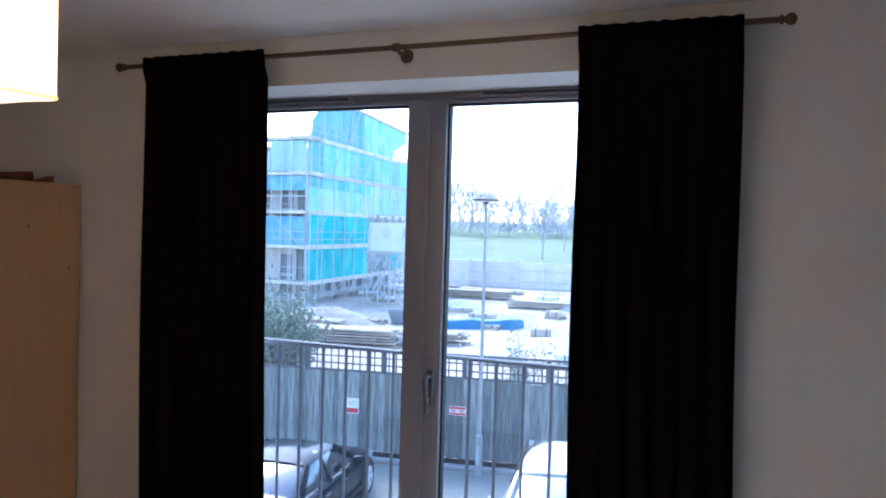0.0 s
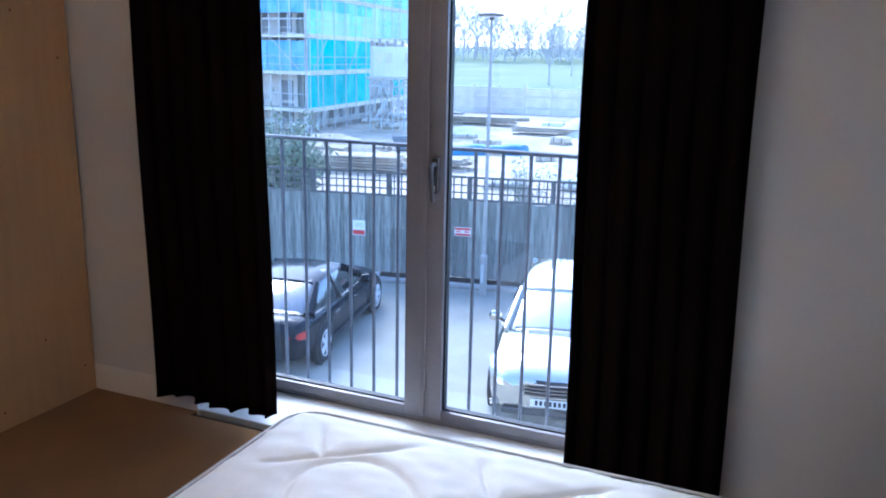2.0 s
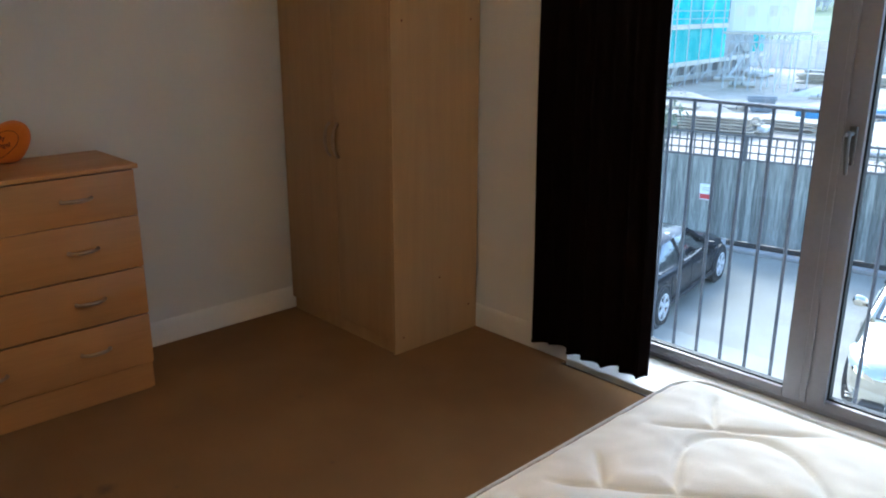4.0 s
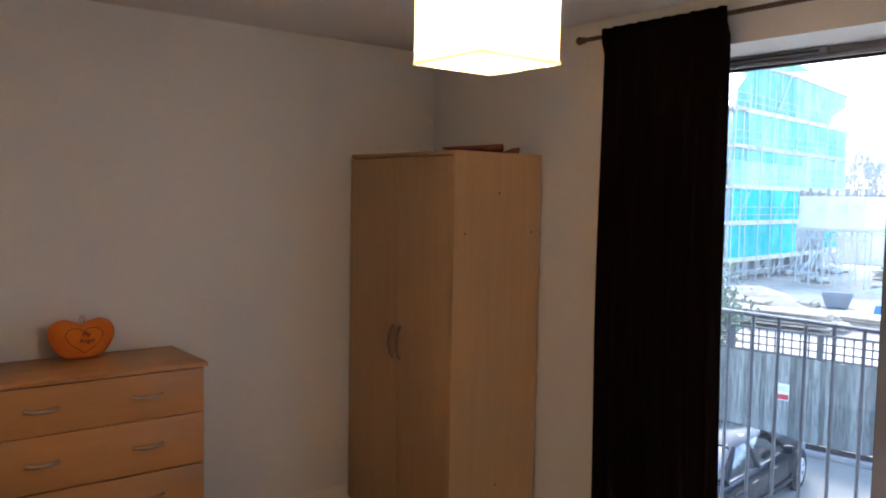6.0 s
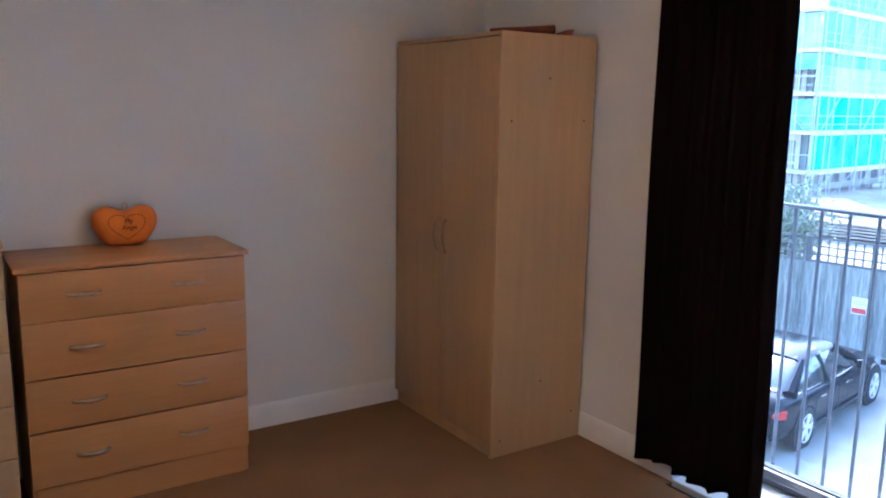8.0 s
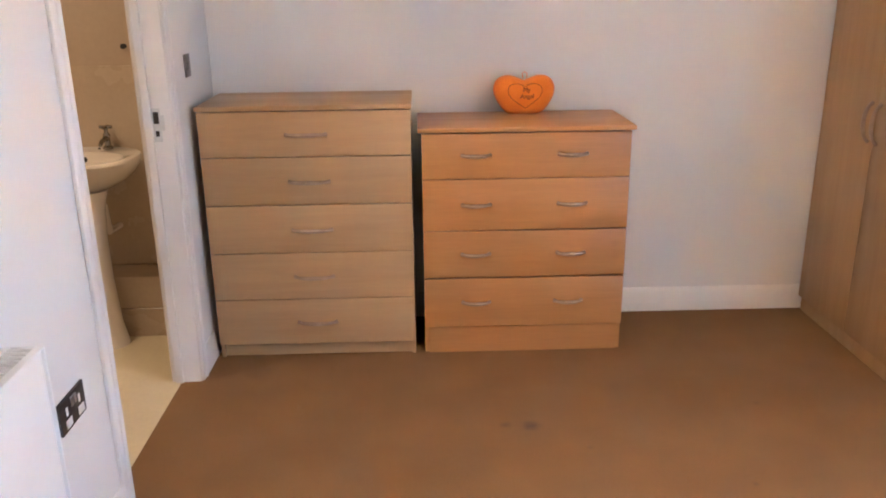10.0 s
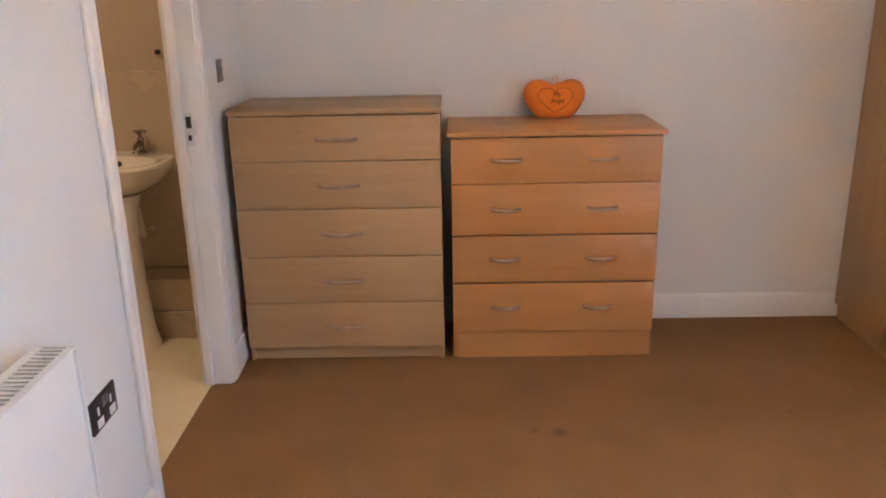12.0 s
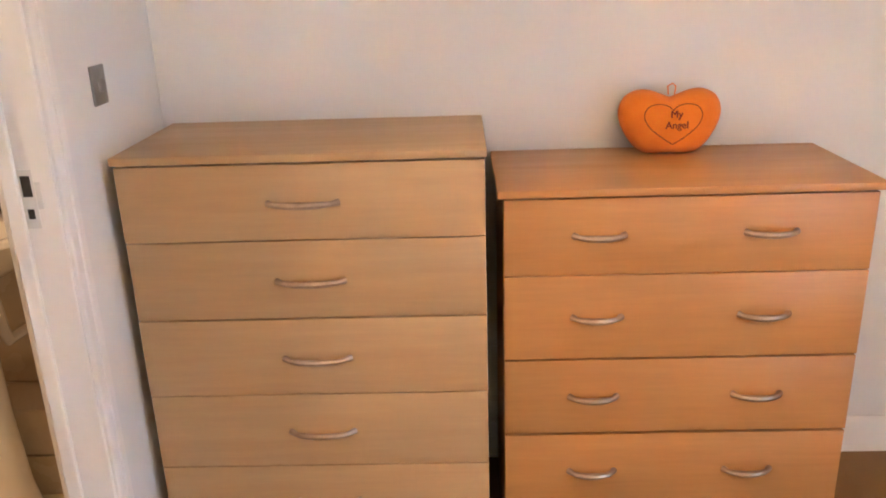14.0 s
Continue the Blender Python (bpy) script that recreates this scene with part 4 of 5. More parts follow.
part("waste_pipe", tube([(-3.30, CB + 0.05, 0.66), (-3.305, CB + 0.085, 0.60), (-3.31, CB + 0.09, 0.52), (-3.33, CB + 0.085, 0.48), (-3.45, CB + 0.085, 0.47)], 0.016, 10), CERAMIC, basin)
hook = thing("wall_hook", XW, -0.83, 1.25, "small dark round hook on the bathroom wall", "hook")
part("knob", lathe([(0.010, 0), (0.010, 0.003), (0.005, 0.005), (0.005, 0.012), (0.011, 0.015), (0.011, 0.021), (0.006, 0.024)], (XW, -0.83, 1.25), 14, (1, 0, 0)), DARK, hook)
bl = thing("bathroom_ceiling_light", -2.45, -1.4, H, "lit round white bathroom ceiling light", "ceiling lamp")
part("body", lathe([(0.16, 0), (0.16, -0.03), (0.14, -0.035), (0.14, -0.05)], (-2.45, -1.4, H), 28), WHITE_PLASTIC, bl)
part("lens", lathe([(0.138, 0), (0.13, -0.012), (0.09, -0.018), (0.01, -0.02)], (-2.45, -1.4, H - 0.05), 28), LENS, bl, "lit lens")


# ---- outdoors: a car park, a fence, a building site and a park; the ground lies one storey down ----
GZ = -3.5
TURN = radians(10.6)
TC, TS = math.cos(TURN), math.sin(TURN)


def out(u, v, z=GZ):
    """From along (u) and away from (v) the fence's direction to the world."""
    return (u * TC - v * TS, u * TS + v * TC, z)


OUT = Matrix.Rotation(TURN, 4, "Z")


def obox(a, b, bevel=0.0, bm=None):
    """A box along the fence's direction."""
    return box(bm or bmesh.new(), a, b, bevel, turn=OUT)


ground = bmesh.new()
box(ground, (-1500, 3.12, GZ - 0.4), (1500, 2500, GZ - 0.03))
struct("ground", ground, SOIL, "bare brown soil of a building site", "ground")
struct("car_park", obox((-60, 3.9, GZ - 0.1), (60, 17.28, GZ)), ASPHALT, "pale worn tarmac of the car park", "road")
struct("kerb", obox((-60, 17.0, GZ), (60, 17.18, GZ + 0.1), 0.02), CONCRETE, "concrete kerb along the fence", "kerb")
park = bmesh.new()
pr = [[(x, y, z + 0.6 * noise.noise(Vector((x / 40, y / 40, 0)))) for x in range(-400, 401, 20)] for y, z in ((74, -3.9), (90, -2.9), (112, -2.0), (150, -0.3), (190, 1.6), (240, 3.4), (420, 6.0), (700, 7.0))]
struct("park_lawn", loft(pr, park, closed=False, caps=False), GRASS, "rising green lawn of the park", "grass")

# fence: boards, gravel boards, posts, trellis
V = 17.3
fence = thing("fence", *out(-4, V), "weathered grey close-board fence with trellis on top", "fence")
first = {}


def fence_piece(name, bm_fn, key, u, dv=0.0, dz=0.0, material=FENCE):
    """A piece of the fence, sharing its mesh with those alike."""
    if key not in first:
        ob = part(name, bm_fn(), material, fence)
        first[key] = (ob, u)
        return
    ob0, u0 = first[key]
    ob = new(name, ob0.data)
    ob.parent = fence
    d = OUT @ Vector((u - u0, dv, dz))
    ob.location = spot(fence).to_3x3().inverted() @ d


rnd = random.Random(5)
for k in range(150):
    u = -14 + k * 0.12
    v0 = k % 2 + 2 * (k % 4 // 2)
    fence_piece("board", lambda u=u, v0=v0: obox((u, V + 0.012 * (v0 % 2), GZ + 0.17), (u + 0.128, V + 0.016 + 0.012 * (v0 % 2), GZ + 1.915 + 0.012 * v0), 0.004), ("b", v0), u, rnd.uniform(-0.003, 0.003), rnd.uniform(-0.02, 0.02))
for k in range(10):
    u = -14 + k * 1.83
    fence_piece("post", lambda u=u: obox((u, V + 0.03, GZ), (u + 0.1, V + 0.13, GZ + 2.46), 0.008), "p", u, material=LATH)
    fence_piece("gravel_board", lambda u=u: obox((u + 0.002, V - 0.01, GZ), (u + 1.826, V + 0.028, GZ + 0.17), 0.005), "g", u, material=DARK)
    for r, z in enumerate((1.925, 2.09, 2.255, 2.42)):
        fence_piece("trellis_rail", lambda u=u, z=z: obox((u + 0.1, V, GZ + z), (u + 1.828, V + 0.018, GZ + z + (0.05 if z in (1.925, 2.42) else 0.03)), 0.003), ("r", r), u, material=LATH)
for k in range(106):
    u = -14 + 0.13 + k * 0.17
    fence_piece("trellis_lath", lambda u=u: obox((u, V + 0.019, GZ + 1.925), (u + 0.032, V + 0.034, GZ + 2.44), 0.003), "l", u, material=LATH)


def sign(x, z0, z1, w, label, bands):
    u, v = x * TC + 16.2 * TS, V - 0.03
    e = thing("warning_sign", *out(u, v, z0), label, "sign", "signs on the fence")
    part("panel", obox((u - w / 2, V - 0.02, z0), (u + w / 2, V - 0.014, z1), 0.002), PLATE, e)
    for a, b, c, d, m in bands:
        part("printed_band", obox((u - w / 2 + a * w, V - 0.0225, z0 + c * (z1 - z0)), (u - w / 2 + b * w, V - 0.02, z0 + d * (z1 - z0))), m, e)


sign(-8.62, -2.51, -2.16, 0.30, "white portrait sign with a red foot", [(0.04, 0.96, 0.05, 0.36, SIGN_RED), (0.15, 0.85, 0.6, 0.64, CONCRETE), (0.2, 0.8, 0.74, 0.78, CONCRETE)])
sign(-6.17, -2.37, -2.17, 0.37, "small red and white landscape sign", [(0.03, 0.97, 0.06, 0.30, SIGN_RED), (0.03, 0.97, 0.68, 0.94, SIGN_RED), (0.1, 0.4, 0.42, 0.58, SIGN_RED), (0.6, 0.9, 0.42, 0.58, SIGN_RED)])

# street lamp by the fence
lx, ly = -5.5, 15.9
post = thing("street_lamp", lx, ly, GZ, "slim grey street lamp with a flat round head", "street lamp")
part("pole", tube([(lx, ly, GZ), (lx, ly, -2.62), (lx, ly, -2.58), (lx, ly, 2.27)], [0.075, 0.075, 0.042, 0.030], 14), CONCRETE, post)
part("access_door", one((lx - 0.03, ly - 0.09, -3.2), (lx + 0.03, ly - 0.083, -2.8), 0.004), POLE, post)
part("lamp_head", lathe([(0.04, -0.06), (0.07, -0.02), (0.27, 0.02), (0.285, 0.035), (0.24, 0.06), (0.1, 0.075), (0.01, 0.08)], (lx, ly, 2.29), 24), LATH, post)
part("lens", lathe([(0.22, 0.008), (0.18, -0.008), (0.08, -0.02), (0.07, -0.02)], (lx, ly, 2.29), 24), CLEAR_LENS, post)


# ---- cars: built nose towards +y, then turned ----
def car(name, m, paint, label, spec):
    e = new(name)
    e.matrix_basis = m
    tagged(e, label, "car", "cars in the car park")
    L, W = spec["length"], spec["width"] / 2
    hood, belt, roof = spec["hood"], spec["belt"], spec["roof"]
    f, r = L / 2, -L / 2

    def ring(y, w, zb, zs, zt, crown):
        """One cross-section of the lower body."""
        half = [(w * 0.82, zb), (w * 0.96, zb + 0.07), (w, zb + 0.22), (w, zs - 0.12), (w * 0.985, zs - 0.04), (w * 0.93, zs + (zt - zs) * 0.6), (w * 0.6, zt + crown * 0.7), (w * 0.25, zt + crown)]
        return [(x, y, z) for x, z in half] + [(-x, y, z) for x, z in half[::-1]]

    secs = [(r + 0.0, 0.80, 0.36, 0.72, 0.80, 0.0), (r + 0.06, 0.90, 0.27, 0.80, 0.90, 0.01), (r + 0.25, 0.96, 0.22, 0.86, 0.97, 0.015), (r + 0.75, 1.0, 0.2, belt - 0.02, belt + 0.03, 0.02),
            (-0.6, 1.0, 0.19, belt - 0.02, belt + 0.02, 0.02), (0.5, 1.0, 0.19, belt - 0.04, belt, 0.02), (f - 1.45, 1.0, 0.19, belt - 0.07, hood + 0.06, 0.025),
            (f - 0.9, 0.985, 0.2, hood - 0.07, hood + 0.02, 0.03), (f - 0.4, 0.95, 0.21, hood - 0.13, hood - 0.05, 0.03), (f - 0.12, 0.86, 0.23, hood - 0.24, hood - 0.15, 0.02), (f, 0.72, 0.33, hood - 0.36, hood - 0.26, 0.0)]
    body = part("body", loft([ring(y, W * w, zb, zs, zt, c) for y, w, zb, zs, zt, c in secs]), paint, e, local=True, angle=30)
    sub = body.modifiers.new("smooth", "SUBSURF")
    sub.levels = sub.render_levels = 1

    def cab(y, wb, wt, zb, zt):
        return [(W * wb, y, zb), (W * (wb + wt) / 2 + 0.012, y, (zb + zt) / 2), (W * wt, y, zt - 0.04), (W * wt * 0.85, y, zt), (0, y, zt + 0.02),
                (-W * wt * 0.85, y, zt), (-W * wt, y, zt - 0.04), (-W * (wb + wt) / 2 - 0.012, y, (zb + zt) / 2), (-W * wb, y, zb)]

    ws, rs = spec["screen"], spec["rear"]           # bases of windscreen and rear window
    wt, rt = spec["screen_top"], spec["rear_top"]
    b0 = belt - 0.05
    part("windows", loft([cab(rs, 0.80, 0.78, b0, belt + 0.03), cab(rt, 0.93, 0.70, b0, roof - 0.03), cab((rt + wt) / 2, 0.94, 0.72, b0, roof), cab(wt, 0.93, 0.70, b0, roof - 0.035), cab(ws, 0.88, 0.82, b0, belt + 0.02)]), spec["glass"], e, "shiny car windows", local=True, angle=50)

    def roofring(y, w, z, d=0.03):
        pts = [(W * w, y, z - 0.055), (W * w * 0.88, y, z - 0.008), (W * w * 0.5, y, z + 0.016), (0, y, z + 0.022)]
        top = pts + [(-x, yy, zz) for x, yy, zz in pts[-2::-1]]
        return top + [(x * 0.97, yy, zz - d) for x, yy, zz in top[::-1]]

    part("roof", loft([roofring(rt - 0.03, 0.715, roof - 0.03), roofring((rt * 0.7 + wt * 0.3), 0.74, roof), roofring((rt * 0.3 + wt * 0.7), 0.74, roof), roofring(wt + 0.03, 0.715, roof - 0.03)]), paint, e, local=True, angle=50)
    for s in (1, -1):
        part("front_pillar", tube([(s * W * 0.715, wt, roof - 0.06), (s * W * 0.86, ws - 0.02, belt + 0.015)], [0.035, 0.045], 8), paint, e, local=True)
        part("rear_pillar", tube([(s * W * 0.715, rt, roof - 0.06), (s * W * 0.84, rs + 0.02, belt + 0.01)], [0.05, 0.11], 8), paint, e, local=True)
        part("middle_pillar", tube([(s * W * 0.735, (rt + wt) / 2 - 0.1, roof - 0.05), (s * W * 0.955, (rt + wt) / 2 - 0.05, belt - 0.02)], [0.03, 0.035], 8), DARK, e, local=True)
        part("window_trim", tube([(s * W * 0.90, rs + 0.12, belt + 0.012), (s * W * 0.965, 0, belt + 0.0), (s * W * 0.93, ws - 0.15, belt - 0.0)], 0.011, 6), CHROME, e, local=True)
        mir = part("mirror", lathe([(0.02, -0.11), (0.07, -0.085), (0.088, 0.0), (0.08, 0.06), (0.03, 0.09)], (s * (W + 0.1), ws - 0.42, belt + 0.075), 14, (s, 0, 0.1), sx=0.75, sy=0.95), paint, e, "door mirror", local=True)
        part("mirror_arm", tube([(s * W * 0.93, ws - 0.40, belt - 0.0), (s * (W + 0.03), ws - 0.41, belt + 0.05)], 0.022, 8), DARK, mir, local=True)
        for y in (0.25, -0.75):
            part("door_handle", tube([(s * (W + 0.004), y - 0.12, belt - 0.16), (s * (W + 0.022), y - 0.1, belt - 0.155), (s * (W + 0.022), y + 0.08, belt - 0.155), (s * (W + 0.004), y + 0.1, belt - 0.16)], 0.014, 8), CHROME, e, local=True)
        for y in (0.95, -0.08, -1.0):
            part("door_seam", box(bmesh.new(), (s * W - 0.004, y, 0.33), (s * W + 0.003, y + 0.006, belt - 0.12)), RUBBER, e, local=True)
        part("sill_trim", tube([(s * (W * 0.985), -1.1, 0.27), (s * (W * 0.985), 1.1, 0.27)], 0.03, 8), RUBBER, e, local=True)
        part("tail_lamp", loft([[(s * W * a, r + b, belt - 0.21), (s * W * a, r + b - 0.012, belt - 0.17), (s * W * a, r + b + 0.012, belt - 0.10), (s * W * (a - 0.06), r + b + 0.1, belt - 0.10), (s * W * (a - 0.06), r + b + 0.1, belt - 0.21)] for a, b in ((0.58, 0.024), (0.74, 0.034), (0.90, 0.08), (1.003, 0.22))]), RED_LENS, e, "red tail lamp", local=True)
        hl = part("headlamp", loft([[(s * W * a, f - b, hood - c), (s * W * a, f - b + 0.03, hood - c - 0.07), (s * W * a, f - b + 0.02, hood - c - 0.13), (s * W * (a - 0.05), f - b - 0.16, hood - c - 0.13), (s * W * (a - 0.05), f - b - 0.16, hood - c)] for a, b, c in ((0.57, 0.10, 0.215), (0.74, 0.135, 0.165), (0.90, 0.26, 0.125), (0.965, 0.46, 0.085))]), CLEAR_LENS, e, "clear headlamp", local=True)
        for dy in (-1, 1):
            part("fog_strip", box(bmesh.new(), (min(s * W * 0.55, s * W * 0.88), f - 0.115 + 0.02 * dy, 0.36 + 0.03 * dy), (max(s * W * 0.55, s * W * 0.88), f - 0.07 + 0.01 * dy, 0.375 + 0.03 * dy), 0.004), CHROME, hl, local=True)
        for y in (spec["axle"] / 2 + spec["shift"], -spec["axle"] / 2 + spec["shift"]):
            part("wheel_arch", lathe([(0.385, -0.05), (0.385, 0.006), (0.36, 0.012), (0.34, 0.0)], (s * (W - 0.008), y, 0.33), 32, (s, 0, 0)), RUBBER, e, local=True)
            wh = new("wheel")
            wh.parent, wh.location = e, (s * (W - 0.10), y, 0.33)
            part("tyre", lathe([(0.215, -0.10), (0.30, -0.11), (0.328, -0.085), (0.33, 0.085), (0.305, 0.115), (0.225, 0.12), (0.215, 0.10)], (0, 0, 0), 36, (s, 0, 0)), TYRE, wh, local=True)
            rim = bmesh.new()
            lathe([(0.228, 0.08), (0.228, 0.12), (0.212, 0.125), (0.205, 0.085)], (0, 0, 0), 36, (s, 0, 0), rim)
            lathe([(0.055, 0.06), (0.055, 0.118), (0.03, 0.124), (0.01, 0.124)], (0, 0, 0), 16, (s, 0, 0), rim)
            for k in range(10):
                a = math.tau * (k // 2) / 5 + (0.13 if k % 2 else -0.13)
                tube([(s * 0.112, 0.04 * math.cos(a), 0.04 * math.sin(a)), (s * 0.116, 0.215 * math.cos(a), 0.215 * math.sin(a))], [0.022, 0.017], 6, rim)
            part("rim", rim, ALLOY, wh, "five-spoke alloy rim", local=True)
            part("brake_disc", lathe([(0.15, 0.04), (0.15, 0.05), (0.05, 0.052)], (0, 0, 0), 20, (s, 0, 0)), RUBBER, wh, local=True)
    grille = part("grille", loft([[(x, f - 0.05 + 0.055 * (1 - (x / 0.46) ** 2) + o, z) for z, o in ((hood - 0.205, -0.05), (hood - 0.30, 0.005), (hood - 0.42, 0.012), (hood - 0.43, -0.06))] for x in (-0.46, -0.3, 0.0, 0.3, 0.46)]), RUBBER, e, "black radiator grille", local=True)
    for k in range(4):
        z = hood - 0.25 - 0.05 * k
        part("grille_bar", tube([(x, f - 0.022 + 0.055 * (1 - (x / 0.46) ** 2) - (0.018 if k == 0 else 0), z) for x in (-0.44 + 0.03 * k, -0.25, 0, 0.25, 0.44 - 0.03 * k)], 0.012, 6), CHROME, grille, "chrome bar", local=True)
    plate = part("number_plate", box(bmesh.new(), (-0.26, f + 0.004, hood - 0.56), (0.26, f + 0.014, hood - 0.45), 0.003), PLATE, e, "white front number plate", local=True)
    for k in range(7):
        part("character_bar", box(bmesh.new(), (-0.22 + 0.063 * k, f + 0.0135, hood - 0.54), (-0.18 + 0.063 * k, f + 0.0155, hood - 0.47)), RUBBER, plate, local=True)
    part("lower_intake", box(bmesh.new(), (-W * 0.7, f - 0.10, 0.24), (W * 0.7, f - 0.02, 0.33), 0.02), RUBBER, e, local=True)
    part("rear_plate", box(bmesh.new(), (-0.26, r - 0.012, 0.66), (0.26, r - 0.002, 0.77), 0.003), PLATE, e, local=True)
    for s in (-0.25, 0.45):
        part("wiper", tube([(s + 0.1, ws - 0.03, belt + 0.03), (s - 0.3, ws - 0.10, belt + 0.075), (s - 0.5, ws - 0.13, belt + 0.085)], 0.009, 6), RUBBER, e, local=True)
    part("hood_seam", tube([(x, spec["length"] / 2 - 1.40, hood + 0.095 - 0.05 * (x / W) ** 2) for x in (-0.7, -0.35, 0, 0.35, 0.7)], 0.008, 5), RUBBER, e, local=True)
    return e


saloon = dict(length=4.62, width=1.82, hood=0.84, belt=0.87, roof=1.31, screen=0.98, rear=-1.72, screen_top=0.25, rear_top=-1.05, axle=2.86, shift=0.08, glass=CARGLASS)
wagon = dict(length=4.86, width=1.90, hood=0.96, belt=0.98, roof=1.50, screen=1.06, rear=-2.1, screen_top=0.30, rear_top=-1.6, axle=2.87, shift=0.05, glass=GLARE_GLASS)
bx, by = -6.82 - 0.86 * TC, 12.42 - 0.86 * TS
car("saloon_car", pose(bx, by, GZ, 0, 0, math.degrees(TURN)), CARPAINT, "glossy black saloon car parked beside the fence", saloon)
car("estate_car", pose(-2.40 - 2.33 * TS, 10.08 + 2.43 * TC, GZ, 0, 0, math.degrees(TURN) + 180), CARPAINT_2, "shiny estate car with sky-bright paint parked nose to the building", wagon)


# ---- scaffolded building under debris netting ----
CX, CY = -28.34, 45.0
RD, LD = Vector((-0.137, 0.9906, 0)), Vector((-0.9975, 0.07, 0))     # its two faces, from the near corner
RN, LN = Vector((0.9906, 0.137, 0)), Vector((-0.07, -0.9975, 0))     # the ways that they look
RLEN, LLEN = 21.0, 13.5
site = thing("scaffolded_building", CX, CY, GZ, "unfinished building wrapped in blue-green debris netting", "building")
LEV = (-2.15, 0.2, 2.48, 5.0, 7.3)
O = Vector((CX, CY, 0))


def slab(d, n, l0, l1, z0, z1, t, off=0.0, sag=0.0):
    """A panel along d from l0 to l1, t thick, off outside the face that looks along n; sag gives it hanging folds."""
    cols = max(2, int((l1 - l0) / 0.2)) if sag else 1
    rings = []
    for k in range(cols + 1):
        s = l0 + (l1 - l0) * k / cols
        p = O + d * s + n * (off + sag * math.sin(s * 2.1) + sag * 0.6 * math.sin(s * 6.3 + z0) + sag * 0.35 * math.sin(s * 13.1 + 2 * z0))
        rings.append([(p.x, p.y, z0), (p.x, p.y, z1), (p.x + n.x * t, p.y + n.y * t, z1), (p.x + n.x * t, p.y + n.y * t, z0)])
    return loft(rings)


part("block_wall", slab(RD, RN, 1.3, RLEN, GZ, 7.0, 0.3, -1.6), RENDERED, site)
part("block_wall", slab(LD, LN, 1.3, LLEN, GZ, 7.0, 0.3, -1.6), RENDERED, site)
# Flat grey panels on the walls; the openings' shade is in their colour.
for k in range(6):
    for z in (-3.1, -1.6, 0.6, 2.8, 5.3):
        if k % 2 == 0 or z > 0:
            part("opening_panel", slab(LD, LN, 2.0 + k * 2, 3.1 + k * 2, z, z + 1.3, 0.06, -1.32), OPENING, site)
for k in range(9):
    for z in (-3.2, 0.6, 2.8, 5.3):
        part("opening_panel", slab(RD, RN, 2.0 + k * 2.1, 3.0 + k * 2.1, z, z + 1.3, 0.06, -1.32), OPENING, site)


def net(d, n, l0, l1, z0, z1, material, folds=0.06):
    part("net_panel", slab(d, n, l0, l1, z0, z1, 0.02, 0.06, folds), material, site, "sagging debris net")


# nets on the long face, lift by lift; the two lowest lifts are only netted near the corner
for a in range(5):
    net(RD, RN, a * 2.25, a * 2.25 + 2.23, LEV[0] + 0.12, LEV[1] - 0.08, NET)
    net(RD, RN, a * 2.25, a * 2.25 + 2.23, LEV[1] + 0.12, LEV[2] - 0.08, NET)
for a in range(9):
    l0, l1 = a * 2.33, a * 2.33 + 2.31
    net(RD, RN, l0, l1, LEV[2] + 0.1, LEV[3] - 0.85, NET_PALE if a % 3 else NET_GREEN)
    net(RD, RN, l0, l1, LEV[3] - 0.83, LEV[3] - 0.08, NET_SKY if a < 5 else NET_PALE, 0.08)
    net(RD, RN, l0, l1, LEV[3] + 0.12, LEV[4] - 0.08, NET_SKY if a in (0, 1, 3, 4) else NET_GREEN)
net(RD, RN, 16.4, 19.4, LEV[0] + 0.3, LEV[1] - 0.3, NET)
# nets on the end face
for a in range(4):
    l0, l1 = 0.1 + a * 3, 3.05 + a * 3
    net(LD, LN, l0, l1, LEV[1] + 0.12, LEV[2] - 0.25, NET_BLUE, 0.08)
    net(LD, LN, l0, l1, LEV[3] - 1.05, LEV[3] - 0.1, NET_BLUE, 0.08)
    if a < 2:
        net(LD, LN, l0, l1 - 1.4 * a, LEV[3] + 0.2, LEV[4] - (0.1 + 0.7 * a), NET_PALE, 0.08)
for i, z in enumerate(LEV):
    part("walkway", slab(RD, RN, -0.3, RLEN if i > 1 else 11.4 if i else 20.0, z - 0.06, z + 0.16, 1.2, -1.2), BOARD, site)
    part("walkway", slab(LD, LN, -0.3, LLEN, z - 0.05, z + 0.14, 1.2, -1.2), BOARD, site)


for i, z in enumerate(LEV):
    part("toe_board", slab(RD, RN, -0.2, RLEN if i > 1 else 11.4 if i else 20.0, z - 0.10, z + 0.20, 0.05, 0.14), BOARD, site, "pale toe board")
    part("toe_board", slab(LD, LN, -0.2, LLEN, z - 0.06, z + 0.14, 0.05, 0.16), BOARD, site, "pale toe board")


def high_net(name, outline_sz, off, material, label):
    """A net over the roof scaffold: an outline of (along, height) on the long face."""
    part(name, loft([[tuple(O + RD * s + RN * o + Vector((0, 0, z))) for s, z in outline_sz] for o in (off, off - 0.04)]), material, site, label)


high_net("roof_net", [(0.2, 7.45), (0.6, 8.6), (2.2, 9.9), (3.8, 10.25), (10, 10.3), (10, 7.45)], 0.0, NET_SKY, "pale blue net over the roof edge")
high_net("roof_net", [(10.05, 7.45), (10.05, 10.3), (20.6, 10.0), (20.6, 9.2), (17.5, 8.2), (17.0, 7.45)], 0.0, NET_GREEN, "pale green net over the roof edge")
